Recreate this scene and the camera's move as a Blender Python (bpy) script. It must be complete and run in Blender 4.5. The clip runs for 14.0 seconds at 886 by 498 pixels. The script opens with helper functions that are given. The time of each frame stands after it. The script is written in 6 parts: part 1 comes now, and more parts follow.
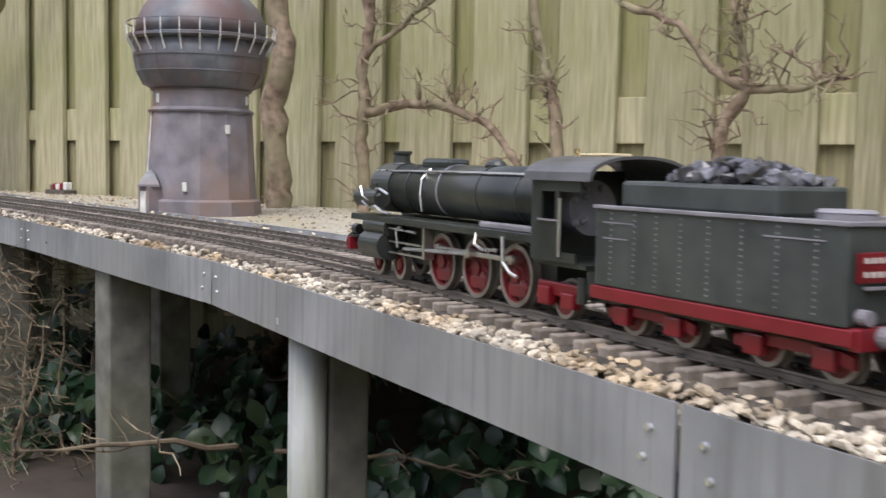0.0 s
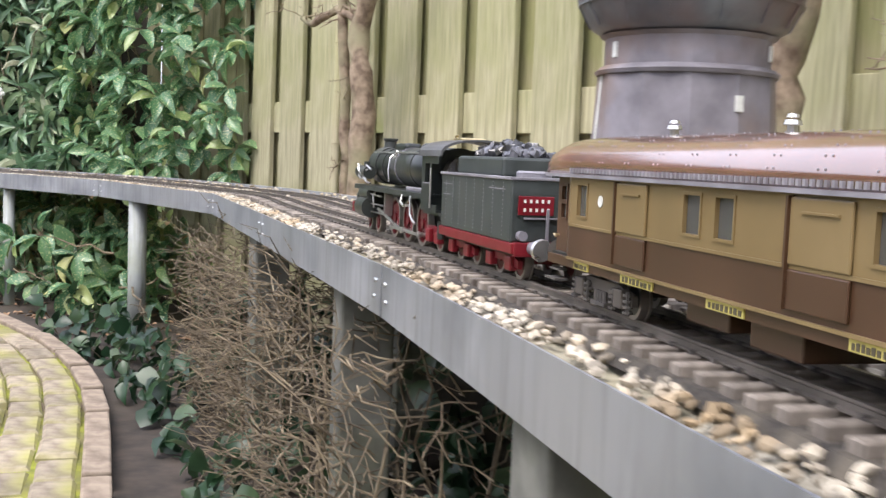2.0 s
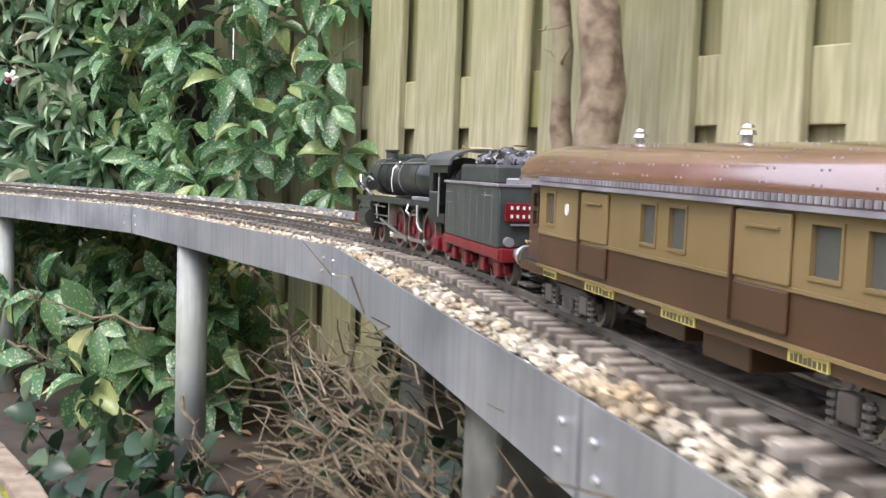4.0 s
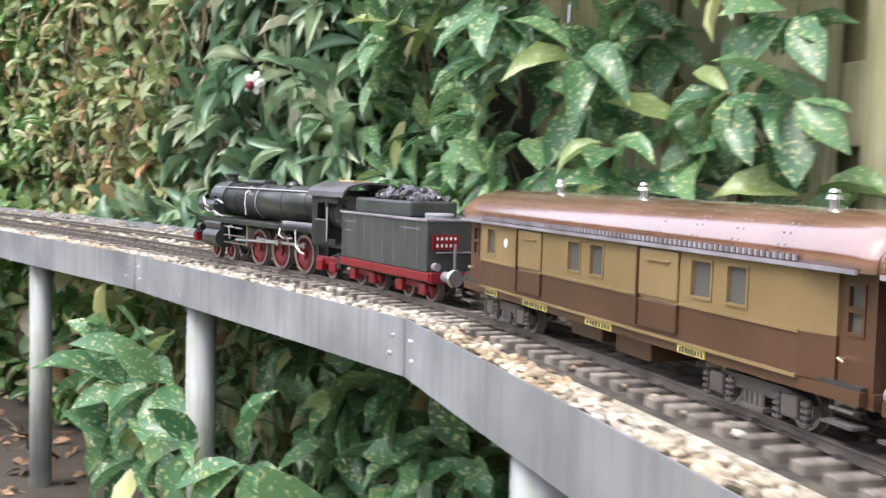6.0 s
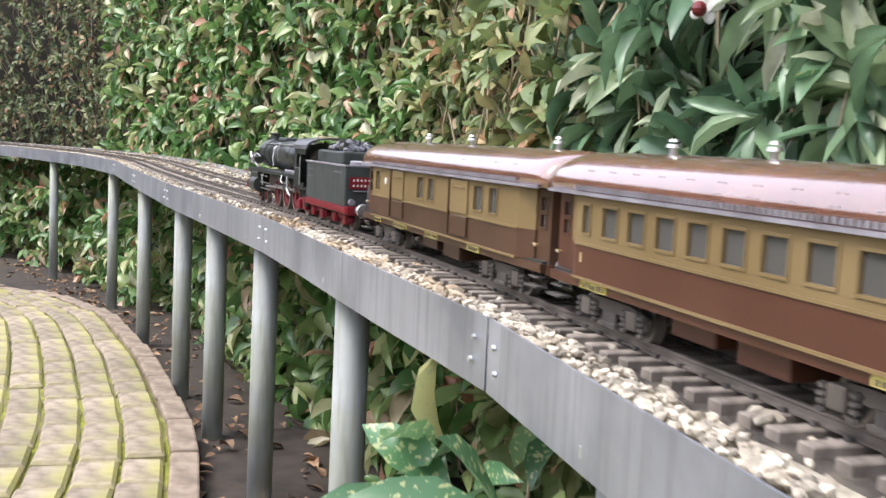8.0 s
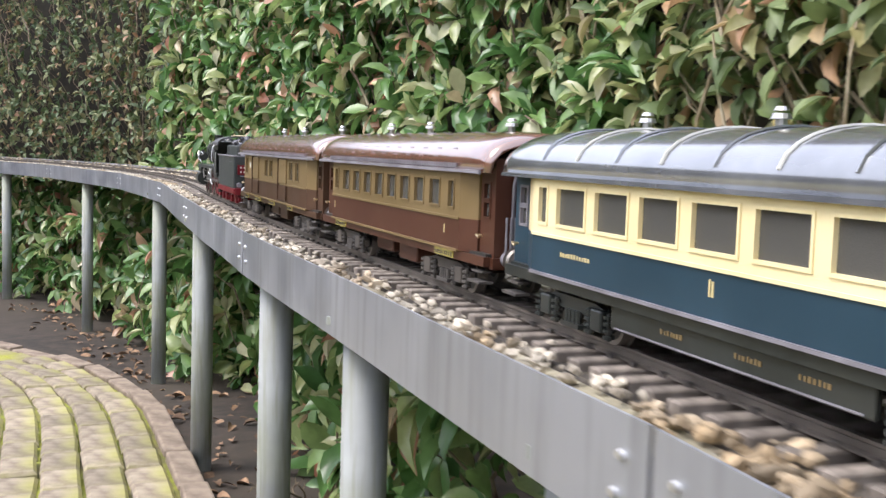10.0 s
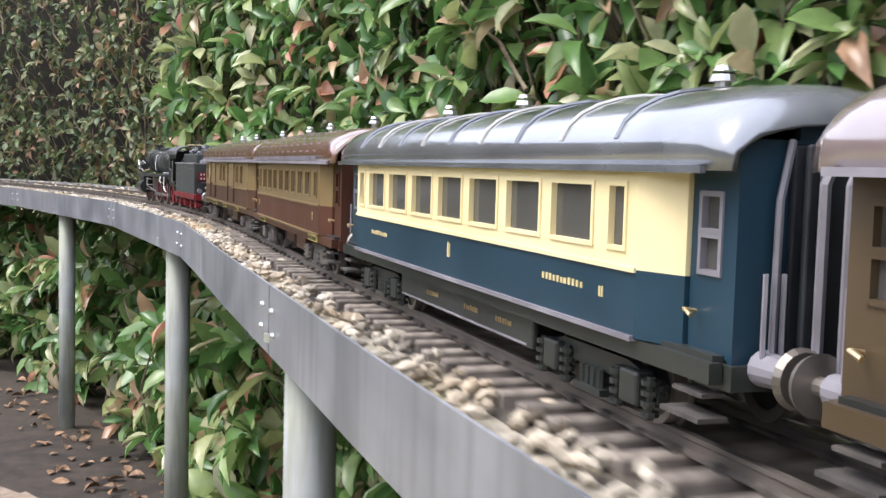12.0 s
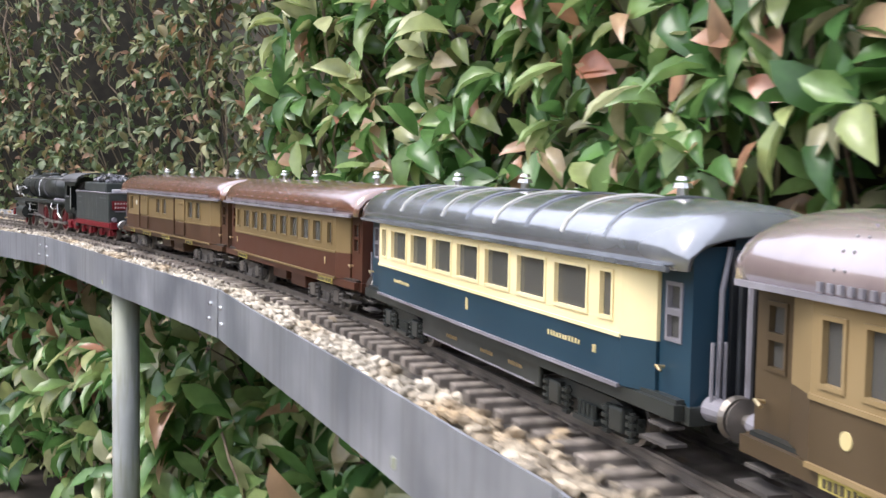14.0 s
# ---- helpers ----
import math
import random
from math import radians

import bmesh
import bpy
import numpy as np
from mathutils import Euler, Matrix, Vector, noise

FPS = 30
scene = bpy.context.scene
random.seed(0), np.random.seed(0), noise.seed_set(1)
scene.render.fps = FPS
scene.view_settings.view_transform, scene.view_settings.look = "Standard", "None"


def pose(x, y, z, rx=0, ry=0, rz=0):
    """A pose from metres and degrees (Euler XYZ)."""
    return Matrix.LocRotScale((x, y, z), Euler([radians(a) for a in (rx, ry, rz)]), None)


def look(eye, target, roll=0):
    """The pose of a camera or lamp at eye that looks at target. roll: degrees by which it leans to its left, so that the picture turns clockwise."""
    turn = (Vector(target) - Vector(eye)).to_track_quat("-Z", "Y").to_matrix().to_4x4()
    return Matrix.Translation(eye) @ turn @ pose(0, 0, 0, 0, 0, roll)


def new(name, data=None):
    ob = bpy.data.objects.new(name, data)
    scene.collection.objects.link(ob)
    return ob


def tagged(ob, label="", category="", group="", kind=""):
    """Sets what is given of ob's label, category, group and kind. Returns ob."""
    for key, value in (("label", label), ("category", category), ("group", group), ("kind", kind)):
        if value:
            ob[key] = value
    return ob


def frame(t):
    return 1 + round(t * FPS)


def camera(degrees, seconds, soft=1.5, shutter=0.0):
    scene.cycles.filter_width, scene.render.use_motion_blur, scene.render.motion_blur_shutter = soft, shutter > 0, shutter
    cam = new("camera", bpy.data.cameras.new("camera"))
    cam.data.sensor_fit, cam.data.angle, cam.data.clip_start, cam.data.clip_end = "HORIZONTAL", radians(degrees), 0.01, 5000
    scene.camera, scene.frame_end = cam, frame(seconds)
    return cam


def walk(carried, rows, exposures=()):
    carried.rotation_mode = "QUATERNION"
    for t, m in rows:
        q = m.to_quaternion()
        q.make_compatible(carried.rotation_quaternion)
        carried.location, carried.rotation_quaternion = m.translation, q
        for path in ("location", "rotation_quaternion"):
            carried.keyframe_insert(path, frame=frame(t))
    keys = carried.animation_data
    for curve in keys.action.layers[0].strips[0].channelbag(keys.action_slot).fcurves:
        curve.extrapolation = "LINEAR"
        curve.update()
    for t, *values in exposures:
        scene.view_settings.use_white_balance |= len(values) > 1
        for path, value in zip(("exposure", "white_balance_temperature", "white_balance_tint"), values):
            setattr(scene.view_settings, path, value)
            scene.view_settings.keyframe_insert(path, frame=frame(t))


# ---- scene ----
cam = camera(44.51, 14.0, soft=1.4, shutter=0.3)
# seconds, place, turn of the camera as it is carried along the track
ROWS = [
    (0, -0.004, 0.005, 0.498, 85.62, -1.21, 0.80),
    (0.5, -0.033, 0.177, 0.482, 86.39, -2.63, 4.70),
    (1, -0.128, 0.424, 0.493, 85.12, -3.35, 7.10),
    (1.5, -0.197, 0.652, 0.496, 85.83, -1.50, 15.29),
    (2, -0.309, 0.848, 0.489, 85.28, -2.25, 20.85),
    (4.5, -1.160, 2.070, 0.495, 85.56, -1.97, 26.84),
    (5, -1.316, 2.305, 0.492, 85.93, -3.09, 31.24),
    (5.5, -1.461, 2.440, 0.512, 85.66, -2.43, 33.00),
    (6, -1.643, 2.598, 0.507, 86.07, -1.64, 39.64),
    (6.5, -1.768, 2.722, 0.508, 83.98, -1.55, 46.12),
    (7, -1.957, 2.848, 0.503, 84.76, -2.22, 50.48),
    (7.5, -2.108, 2.943, 0.498, 85.17, -2.11, 55.21),
    (8, -2.249, 3.035, 0.498, 84.42, -2.71, 59.83),
    (10.5, -3.455, 3.336, 0.484, 84.86, -1.83, 62.58),
    (11, -3.688, 3.387, 0.487, 84.87, -2.09, 62.30),
    (11.5, -3.959, 3.436, 0.471, 85.62, -1.77, 60.80),
    (12, -4.243, 3.496, 0.474, 85.74, -1.57, 62.48),
    (12.5, -4.520, 3.543, 0.481, 85.29, -2.18, 62.05),
    (13, -4.763, 3.568, 0.483, 85.90, -1.11, 61.18),
    (13.5, -5.013, 3.617, 0.493, 85.40, -2.28, 64.14),
    (14, -5.254, 3.636, 0.505, 86.04, -1.00, 64.85),
]
EXPOSE = [(0.0, 0.52), (0.5, 0.72), (1.0, 0.78), (2.0, 1.00), (4.5, 1.00), (6.0, 1.24), (7.0, 1.25), (8.0, 1.08), (10.5, 0.91), (12.0, 0.95), (14.0, 0.99)]
walk(cam, [(t, pose(x, y, z, rx, ry, rz)) for t, x, y, z, rx, ry, rz in ROWS], EXPOSE)

# ---------------------------------------------------------------- world and light: bright overcast
world = bpy.data.worlds.new("overcast_sky")
world.use_nodes = True
scene.world = world
wn = world.node_tree.nodes
sky = wn.new("ShaderNodeTexSky")
sky.sky_type = "NISHITA"
sky.sun_disc = False
sky.sun_elevation, sky.sun_rotation = radians(59), radians(196)
sky.air_density, sky.dust_density = 1.0, 6.0
soft_sky = wn.new("ShaderNodeMixRGB")
soft_sky.inputs[0].default_value = 0.65
soft_sky.inputs[2].default_value = (8.9, 9.3, 11.2, 1)
world.node_tree.links.new(sky.outputs[0], soft_sky.inputs[1])
world.node_tree.links.new(soft_sky.outputs[0], wn["Background"].inputs[0])
wn["Background"].inputs[1].default_value = 0.15
sun_data = bpy.data.lights.new("sun", "SUN")
sun_data.energy, sun_data.angle, sun_data.color = 1.5, radians(28), (1.0, 0.965, 0.95)
sun = new("sun", sun_data)
sun.matrix_world = look((-2.0, -1.9, 6.0), (-1.0, 1.6, 0.0))


# ---------------------------------------------------------------- materials
def mat(name, c1, c2, rough=0.6, metal=0.0, scale=30.0, bump=0.2, c3=None, scale3=4.0, island=0.0, fine=6.0, coat=0.0, spec=0.5, coat_ior=1.5):
    """Two colours mixed by noise, a third in larger stains, bump from the noise; island: how far loose pieces differ."""
    m = bpy.data.materials.new(name)
    m.use_nodes = True
    n, l = m.node_tree.nodes, m.node_tree.links
    b = n["Principled BSDF"]
    b.inputs["Roughness"].default_value, b.inputs["Metallic"].default_value = rough, metal
    b.inputs["Coat Weight"].default_value, b.inputs["Coat IOR"].default_value, b.inputs["Coat Roughness"].default_value = coat, coat_ior, 0.12
    b.inputs["Specular IOR Level"].default_value = spec
    co = n.new("ShaderNodeTexCoord")
    nz = n.new("ShaderNodeTexNoise")
    nz.inputs["Scale"].default_value, nz.inputs["Detail"].default_value = scale, fine
    l.new(co.outputs["Object"], nz.inputs["Vector"])
    ramp = n.new("ShaderNodeValToRGB")
    ramp.color_ramp.elements[0].position, ramp.color_ramp.elements[1].position = 0.35, 0.68
    ramp.color_ramp.elements[0].color, ramp.color_ramp.elements[1].color = (*c1, 1), (*c2, 1)
    l.new(nz.outputs["Fac"], ramp.inputs["Fac"])
    out = ramp.outputs["Color"]
    if c3 is not None:
        n3 = n.new("ShaderNodeTexNoise")
        n3.inputs["Scale"].default_value, n3.inputs["Detail"].default_value = scale3, 4.0
        l.new(co.outputs["Object"], n3.inputs["Vector"])
        r3 = n.new("ShaderNodeValToRGB")
        r3.color_ramp.elements[0].position, r3.color_ramp.elements[1].position = 0.45, 0.66
        l.new(n3.outputs["Fac"], r3.inputs["Fac"])
        mx = n.new("ShaderNodeMixRGB")
        l.new(r3.outputs["Color"], mx.inputs[0])
        l.new(out, mx.inputs[1])
        mx.inputs[2].default_value = (*c3, 1)
        out = mx.outputs["Color"]
    if island:
        ge = n.new("ShaderNodeNewGeometry")
        oi = n.new("ShaderNodeObjectInfo")
        add = n.new("ShaderNodeMath")
        add.operation = "ADD"
        l.new(ge.outputs["Random Per Island"], add.inputs[0])
        l.new(oi.outputs["Random"], add.inputs[1])
        fr = n.new("ShaderNodeMath")
        fr.operation = "FRACT"
        l.new(add.outputs[0], fr.inputs[0])
        mr = n.new("ShaderNodeMapRange")
        mr.inputs["To Min"].default_value, mr.inputs["To Max"].default_value = 1 - island, 1 + island
        l.new(fr.outputs[0], mr.inputs["Value"])
        hv = n.new("ShaderNodeHueSaturation")
        l.new(mr.outputs[0], hv.inputs["Value"])
        l.new(out, hv.inputs["Color"])
        out = hv.outputs["Color"]
    l.new(out, b.inputs["Base Color"])
    rr = n.new("ShaderNodeMapRange")
    rr.inputs["To Min"].default_value, rr.inputs["To Max"].default_value = max(0.03, rough - 0.12), min(1.0, rough + 0.12)
    l.new(nz.outputs["Fac"], rr.inputs["Value"])
    l.new(rr.outputs[0], b.inputs["Roughness"])
    if bump:
        bp = n.new("ShaderNodeBump")
        bp.inputs["Strength"].default_value, bp.inputs["Distance"].default_value = bump, 0.002
        l.new(nz.outputs["Fac"], bp.inputs["Height"])
        l.new(bp.outputs["Normal"], b.inputs["Normal"])
    return m


def leaf_mat(name, stops, rough=0.32, vein=None):
    """Leaf: each leaf takes one of several greens; light passes through a little."""
    m = bpy.data.materials.new(name)
    m.use_nodes = True
    n, l = m.node_tree.nodes, m.node_tree.links
    b = n["Principled BSDF"]
    b.inputs["Roughness"].default_value = rough
    ge = n.new("ShaderNodeNewGeometry")
    ramp = n.new("ShaderNodeValToRGB")
    e = ramp.color_ramp.elements
    e[0].position, e[0].color = stops[0][0], (*stops[0][1], 1)
    e[1].position, e[1].color = stops[-1][0], (*stops[-1][1], 1)
    for p, c in stops[1:-1]:
        k = e.new(p)
        k.color = (*c, 1)
    l.new(ge.outputs["Random Per Island"], ramp.inputs["Fac"])
    co = n.new("ShaderNodeTexCoord")
    nz = n.new("ShaderNodeTexNoise")
    nz.inputs["Scale"].default_value, nz.inputs["Detail"].default_value = (190.0 if vein else 35.0), 3.0
    l.new(co.outputs["Object"], nz.inputs["Vector"])
    mx = n.new("ShaderNodeMixRGB")
    r2 = n.new("ShaderNodeValToRGB")
    r2.color_ramp.elements[0].position, r2.color_ramp.elements[1].position = (0.56, 0.63) if vein else (0.4, 0.8)
    l.new(nz.outputs["Fac"], r2.inputs["Fac"])
    if vein:
        l.new(r2.outputs["Color"], mx.inputs[0])
        mx.inputs[2].default_value = (*vein, 1)
    else:
        mx.blend_type = "MULTIPLY"
        mx.inputs[0].default_value = 0.35
        l.new(r2.outputs["Color"], mx.inputs[2])
    l.new(ramp.outputs["Color"], mx.inputs[1])
    l.new(mx.outputs["Color"], b.inputs["Base Color"])
    tr = n.new("ShaderNodeBsdfTranslucent")
    l.new(mx.outputs["Color"], tr.inputs["Color"])
    ms = n.new("ShaderNodeMixShader")
    ms.inputs[0].default_value = 0.3
    l.new(b.outputs[0], ms.inputs[1])
    l.new(tr.outputs[0], ms.inputs[2])
    l.new(ms.outputs[0], n["Material Output"].inputs["Surface"])
    bp = n.new("ShaderNodeBump")
    bp.inputs["Strength"].default_value, bp.inputs["Distance"].default_value = 0.15, 0.002
    l.new(nz.outputs["Fac"], bp.inputs["Height"])
    l.new(bp.outputs["Normal"], b.inputs["Normal"])
    return m


def wood_mat(name, c1, c2, moss, axis_scale, island=0.15, moss_at=(0.42, 0.7)):
    """Board: grain stretched along z, with green algae in large stains."""
    m = mat(name, c1, c2, rough=0.8, scale=14.0, bump=0.35, c3=moss, scale3=3.0, island=island)
    n, l = m.node_tree.nodes, m.node_tree.links
    mp = n.new("ShaderNodeMapping")
    mp.inputs["Scale"].default_value = axis_scale
    nz = [k for k in n if k.bl_idname == "ShaderNodeTexNoise"]
    co = [k for k in n if k.bl_idname == "ShaderNodeTexCoord"][0]
    l.new(co.outputs["Object"], mp.inputs["Vector"])
    l.new(mp.outputs["Vector"], nz[0].inputs["Vector"])
    ramps = [k for k in n if k.bl_idname == "ShaderNodeValToRGB"]
    ramps[1].color_ramp.elements[0].position, ramps[1].color_ramp.elements[1].position = moss_at
    return m


SOIL = mat("soil", (0.022, 0.017, 0.013), (0.058, 0.044, 0.034), 0.95, scale=25, bump=0.8, c3=(0.055, 0.043, 0.031), scale3=2.0)
PAVER = mat("paver_clay", (0.17, 0.135, 0.10), (0.32, 0.27, 0.20), 0.9, scale=45, bump=0.6, c3=(0.30, 0.30, 0.05), scale3=4.5, island=0.2)
MOSS = mat("moss_joint", (0.130, 0.143, 0.019), (0.260, 0.273, 0.026), 0.95, scale=40, bump=0.8, c3=(0.104, 0.078, 0.046), scale3=6.0)
KERB = mat("kerb_stone", (0.16, 0.12, 0.09), (0.30, 0.24, 0.18), 0.9, scale=40, bump=0.5)
ZINC = mat("galvanised_sheet", (0.215, 0.23, 0.265), (0.42, 0.435, 0.48), 0.42, metal=0.55, scale=13, bump=0.08, c3=(0.36, 0.37, 0.40), scale3=4.0)
def streak(m, scale, share, dark):
    """Faint streaks along one axis, mixed over the base colour."""
    n, l = m.node_tree.nodes, m.node_tree.links
    b = n["Principled BSDF"]
    was = b.inputs["Base Color"].links[0].from_socket
    co, mp, nz, rp, mx = n.new("ShaderNodeTexCoord"), n.new("ShaderNodeMapping"), n.new("ShaderNodeTexNoise"), n.new("ShaderNodeValToRGB"), n.new("ShaderNodeMixRGB")
    mp.inputs["Scale"].default_value = scale
    nz.inputs["Detail"].default_value = 5.0
    rp.color_ramp.elements[0].position, rp.color_ramp.elements[1].position = 0.48, 0.72
    rp.color_ramp.elements[1].color = (share, share, share, 1)
    mx.inputs[2].default_value = (*dark, 1)
    l.new(co.outputs["Object"], mp.inputs["Vector"])
    l.new(mp.outputs["Vector"], nz.inputs["Vector"])
    l.new(nz.outputs["Fac"], rp.inputs["Fac"])
    l.new(rp.outputs["Color"], mx.inputs[0])
    l.new(was, mx.inputs[1])
    l.new(mx.outputs["Color"], b.inputs["Base Color"])


streak(ZINC, (22.0, 22.0, 1.6), 0.55, (0.19, 0.195, 0.20))
TUBE = mat("galvanised_tube", (0.26, 0.275, 0.275), (0.38, 0.40, 0.39), 0.68, metal=0.2, scale=14, bump=0.06, c3=(0.34, 0.36, 0.24), scale3=5.0)
BOLT = mat("bright_bolt", (0.6, 0.6, 0.6), (0.8, 0.8, 0.8), 0.3, metal=0.9, scale=80, bump=0.0)
streak(TUBE, (30.0, 30.0, 2.5), 0.5, (0.19, 0.19, 0.12))
POSTGREY = mat("grey_post_wood", (0.085, 0.085, 0.075), (0.17, 0.17, 0.15), 0.85, scale=30, bump=0.3, c3=(0.12, 0.13, 0.07), scale3=6)
DECKWOOD = mat("deck_board", (0.05, 0.042, 0.036), (0.10, 0.085, 0.07), 0.9, scale=25, bump=0.4)
STONE = mat("pale_grit", (0.27, 0.235, 0.185), (0.58, 0.525, 0.43), 0.85, scale=60, bump=0.4, c3=(0.30, 0.22, 0.13), scale3=9.0, island=0.5)
GRIT = mat("fine_grit", (0.22, 0.20, 0.16), (0.48, 0.44, 0.36), 0.95, scale=160, bump=0.9, c3=(0.30, 0.27, 0.18), scale3=8.0)
# packed grit with the shade between sleepers and under coaches in its colour
SHADEBED = mat("shaded_packed_grit", (0.018, 0.015, 0.013), (0.065, 0.055, 0.045), 0.95, scale=220, bump=1.0, c3=(0.10, 0.085, 0.065), scale3=40.0)
TIE = mat("weathered_sleeper", (0.105, 0.085, 0.070), (0.31, 0.27, 0.23), 0.85, scale=70, bump=0.3, island=0.3)
CHAIR = mat("rail_chair", (0.045, 0.04, 0.038), (0.09, 0.08, 0.07), 0.7, scale=90, bump=0.2)
RAIL = mat("rail_steel", (0.13, 0.115, 0.10), (0.24, 0.21, 0.185), 0.5, metal=0.6, scale=60, bump=0.1)
FENCE = wood_mat("fence_softwood", (0.25, 0.23, 0.14), (0.42, 0.385, 0.25), (0.21, 0.225, 0.08), (9.0, 9.0, 0.6), 0.14)
# same softwood, darkened: the shade of the recess is put into the colour
FENCE_SHADED = wood_mat("fence_softwood_shaded", (0.20, 0.18, 0.10), (0.31, 0.28, 0.16), (0.17, 0.19, 0.05), (9.0, 9.0, 0.6), 0.14)
FENCE_POST = wood_mat("fence_post_wood", (0.34, 0.30, 0.19), (0.50, 0.45, 0.31), (0.33, 0.33, 0.15), (9.0, 9.0, 0.6), 0.05)
BARK = mat("bark", (0.11, 0.075, 0.05), (0.30, 0.23, 0.165), 0.9, scale=45, bump=0.8, c3=(0.22, 0.20, 0.12), scale3=10)
TWIG = mat("dry_twig", (0.085, 0.062, 0.040), (0.215, 0.172, 0.112), 0.85, scale=40, bump=0.3, island=0.4)
PALESTEM = mat("pale_stem", (0.26, 0.20, 0.12), (0.50, 0.43, 0.30), 0.8, scale=40, bump=0.3, island=0.4)
TOWER = mat("slate_grey_tower", (0.125, 0.115, 0.13), (0.235, 0.22, 0.245), 0.75, scale=20, bump=0.25, c3=(0.20, 0.14, 0.115), scale3=8.0)
TOWER_DARK = mat("dark_tank_sheet", (0.075, 0.085, 0.10), (0.17, 0.175, 0.195), 0.5, metal=0.2, scale=24, bump=0.2, c3=(0.13, 0.085, 0.08), scale3=9.0)
PALE = mat("pale_paint", (0.50, 0.50, 0.47), (0.68, 0.68, 0.64), 0.7, scale=50, bump=0.1)
BLACK = mat("black_paint", (0.012, 0.015, 0.015), (0.026, 0.031, 0.030), 0.33, scale=60, bump=0.05, c3=(0.035, 0.038, 0.034), scale3=12)
TENDERGREY = mat("charcoal_paint", (0.030, 0.036, 0.035), (0.052, 0.060, 0.058), 0.4, scale=60, bump=0.05, c3=(0.06, 0.065, 0.06), scale3=14)
ROOFBLACK = mat("grey_black_roof", (0.055, 0.055, 0.058), (0.10, 0.10, 0.105), 0.42, scale=50, bump=0.08)
RED = mat("signal_red", (0.137, 0.004, 0.010), (0.194, 0.007, 0.016), 0.4, scale=60, bump=0.05, c3=(0.130, 0.010, 0.012), scale3=15)
DARKRED = mat("wheel_red", (0.095, 0.007, 0.010), (0.16, 0.011, 0.016), 0.45, scale=60, bump=0.05)
STEEL = mat("polished_steel", (0.50, 0.48, 0.46), (0.620, 0.620, 0.612), 0.3, metal=0.9, scale=70, bump=0.05)
WHEELSTEEL = mat("worn_wheel_steel", (0.20, 0.18, 0.16), (0.36, 0.33, 0.30), 0.45, metal=0.8, scale=70, bump=0.05)
COAL = mat("coal_lumps", (0.02, 0.02, 0.024), (0.13, 0.13, 0.15), 0.25, scale=80, bump=0.3, island=0.6)
BROWN = mat("chestnut_paint", (0.050, 0.024, 0.012), (0.071, 0.035, 0.017), 0.42, scale=25, bump=0.04, c3=(0.086, 0.040, 0.022), scale3=6)
REDBROWN = mat("redbrown_paint", (0.064, 0.022, 0.012), (0.086, 0.032, 0.017), 0.4, scale=25, bump=0.04)
DRAB = mat("drab_brown_paint", (0.060, 0.040, 0.021), (0.084, 0.058, 0.032), 0.4, scale=25, bump=0.04)
TAN = mat("tan_paint", (0.165, 0.114, 0.050), (0.205, 0.146, 0.068), 0.36, scale=25, bump=0.04, c3=(0.22, 0.145, 0.065), scale3=6)
TANPALE = mat("buff_paint", (0.232, 0.162, 0.075), (0.273, 0.197, 0.099), 0.42, scale=25, bump=0.04)
CREAM = mat("cream_paint", (0.78, 0.66, 0.37), (0.84, 0.73, 0.44), 0.4, scale=25, bump=0.03)
BLUE = mat("deep_blue_paint", (0.011, 0.035, 0.057), (0.018, 0.049, 0.077), 0.35, scale=25, bump=0.03)
ROOFBROWN = mat("brown_roof", (0.135, 0.055, 0.035), (0.20, 0.09, 0.06), 0.22, scale=30, bump=0.08, c3=(0.24, 0.11, 0.075), scale3=9, coat=1.0, spec=0.8, coat_ior=2.0)
ROOFMAUVE = mat("dusty_brown_roof", (0.22, 0.17, 0.17), (0.31, 0.25, 0.245), 0.22, scale=30, bump=0.08, coat=1.0, spec=0.8, coat_ior=2.0)
ROOFSTEEL = mat("slate_grey_roof", (0.14, 0.15, 0.17), (0.24, 0.255, 0.28), 0.20, metal=0.35, scale=30, bump=0.06, coat=1.0, spec=0.8, coat_ior=1.9)
GUTTER = mat("roof_edge", (0.16, 0.15, 0.17), (0.26, 0.25, 0.28), 0.45, scale=50, bump=0.05)
YELLOW = mat("yellow_plate", (0.446, 0.374, 0.094), (0.533, 0.461, 0.144), 0.5, scale=60, bump=0.02)
BAR = mat("gold_lettering", (0.55, 0.45, 0.22), (0.65, 0.55, 0.3), 0.4, scale=60, bump=0.0)
DARKBAR = mat("dark_lettering", (0.06, 0.05, 0.03), (0.10, 0.08, 0.05), 0.5, scale=60, bump=0.0)
BRASS = mat("brass", (0.65, 0.50, 0.28), (0.8, 0.66, 0.4), 0.28, metal=0.9, scale=60, bump=0.0)
RUBBER = mat("bellows_black", (0.016, 0.018, 0.022), (0.035, 0.038, 0.044), 0.5, scale=60, bump=0.1)
SEAT = mat("coach_interior", (0.09, 0.06, 0.04), (0.20, 0.14, 0.085), 0.7, scale=60, bump=0.0)
GOLD = mat("yellow_curtain", (0.55, 0.40, 0.08), (0.65, 0.5, 0.12), 0.8, scale=60, bump=0.0)
DEADLEAF = mat("dead_leaf", (0.12, 0.065, 0.035), (0.34, 0.22, 0.13), 0.8, scale=60, bump=0.1, island=0.5)
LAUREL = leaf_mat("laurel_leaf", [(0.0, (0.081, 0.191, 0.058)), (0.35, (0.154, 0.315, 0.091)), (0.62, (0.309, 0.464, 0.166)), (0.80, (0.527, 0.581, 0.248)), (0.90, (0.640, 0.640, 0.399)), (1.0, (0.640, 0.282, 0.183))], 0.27)
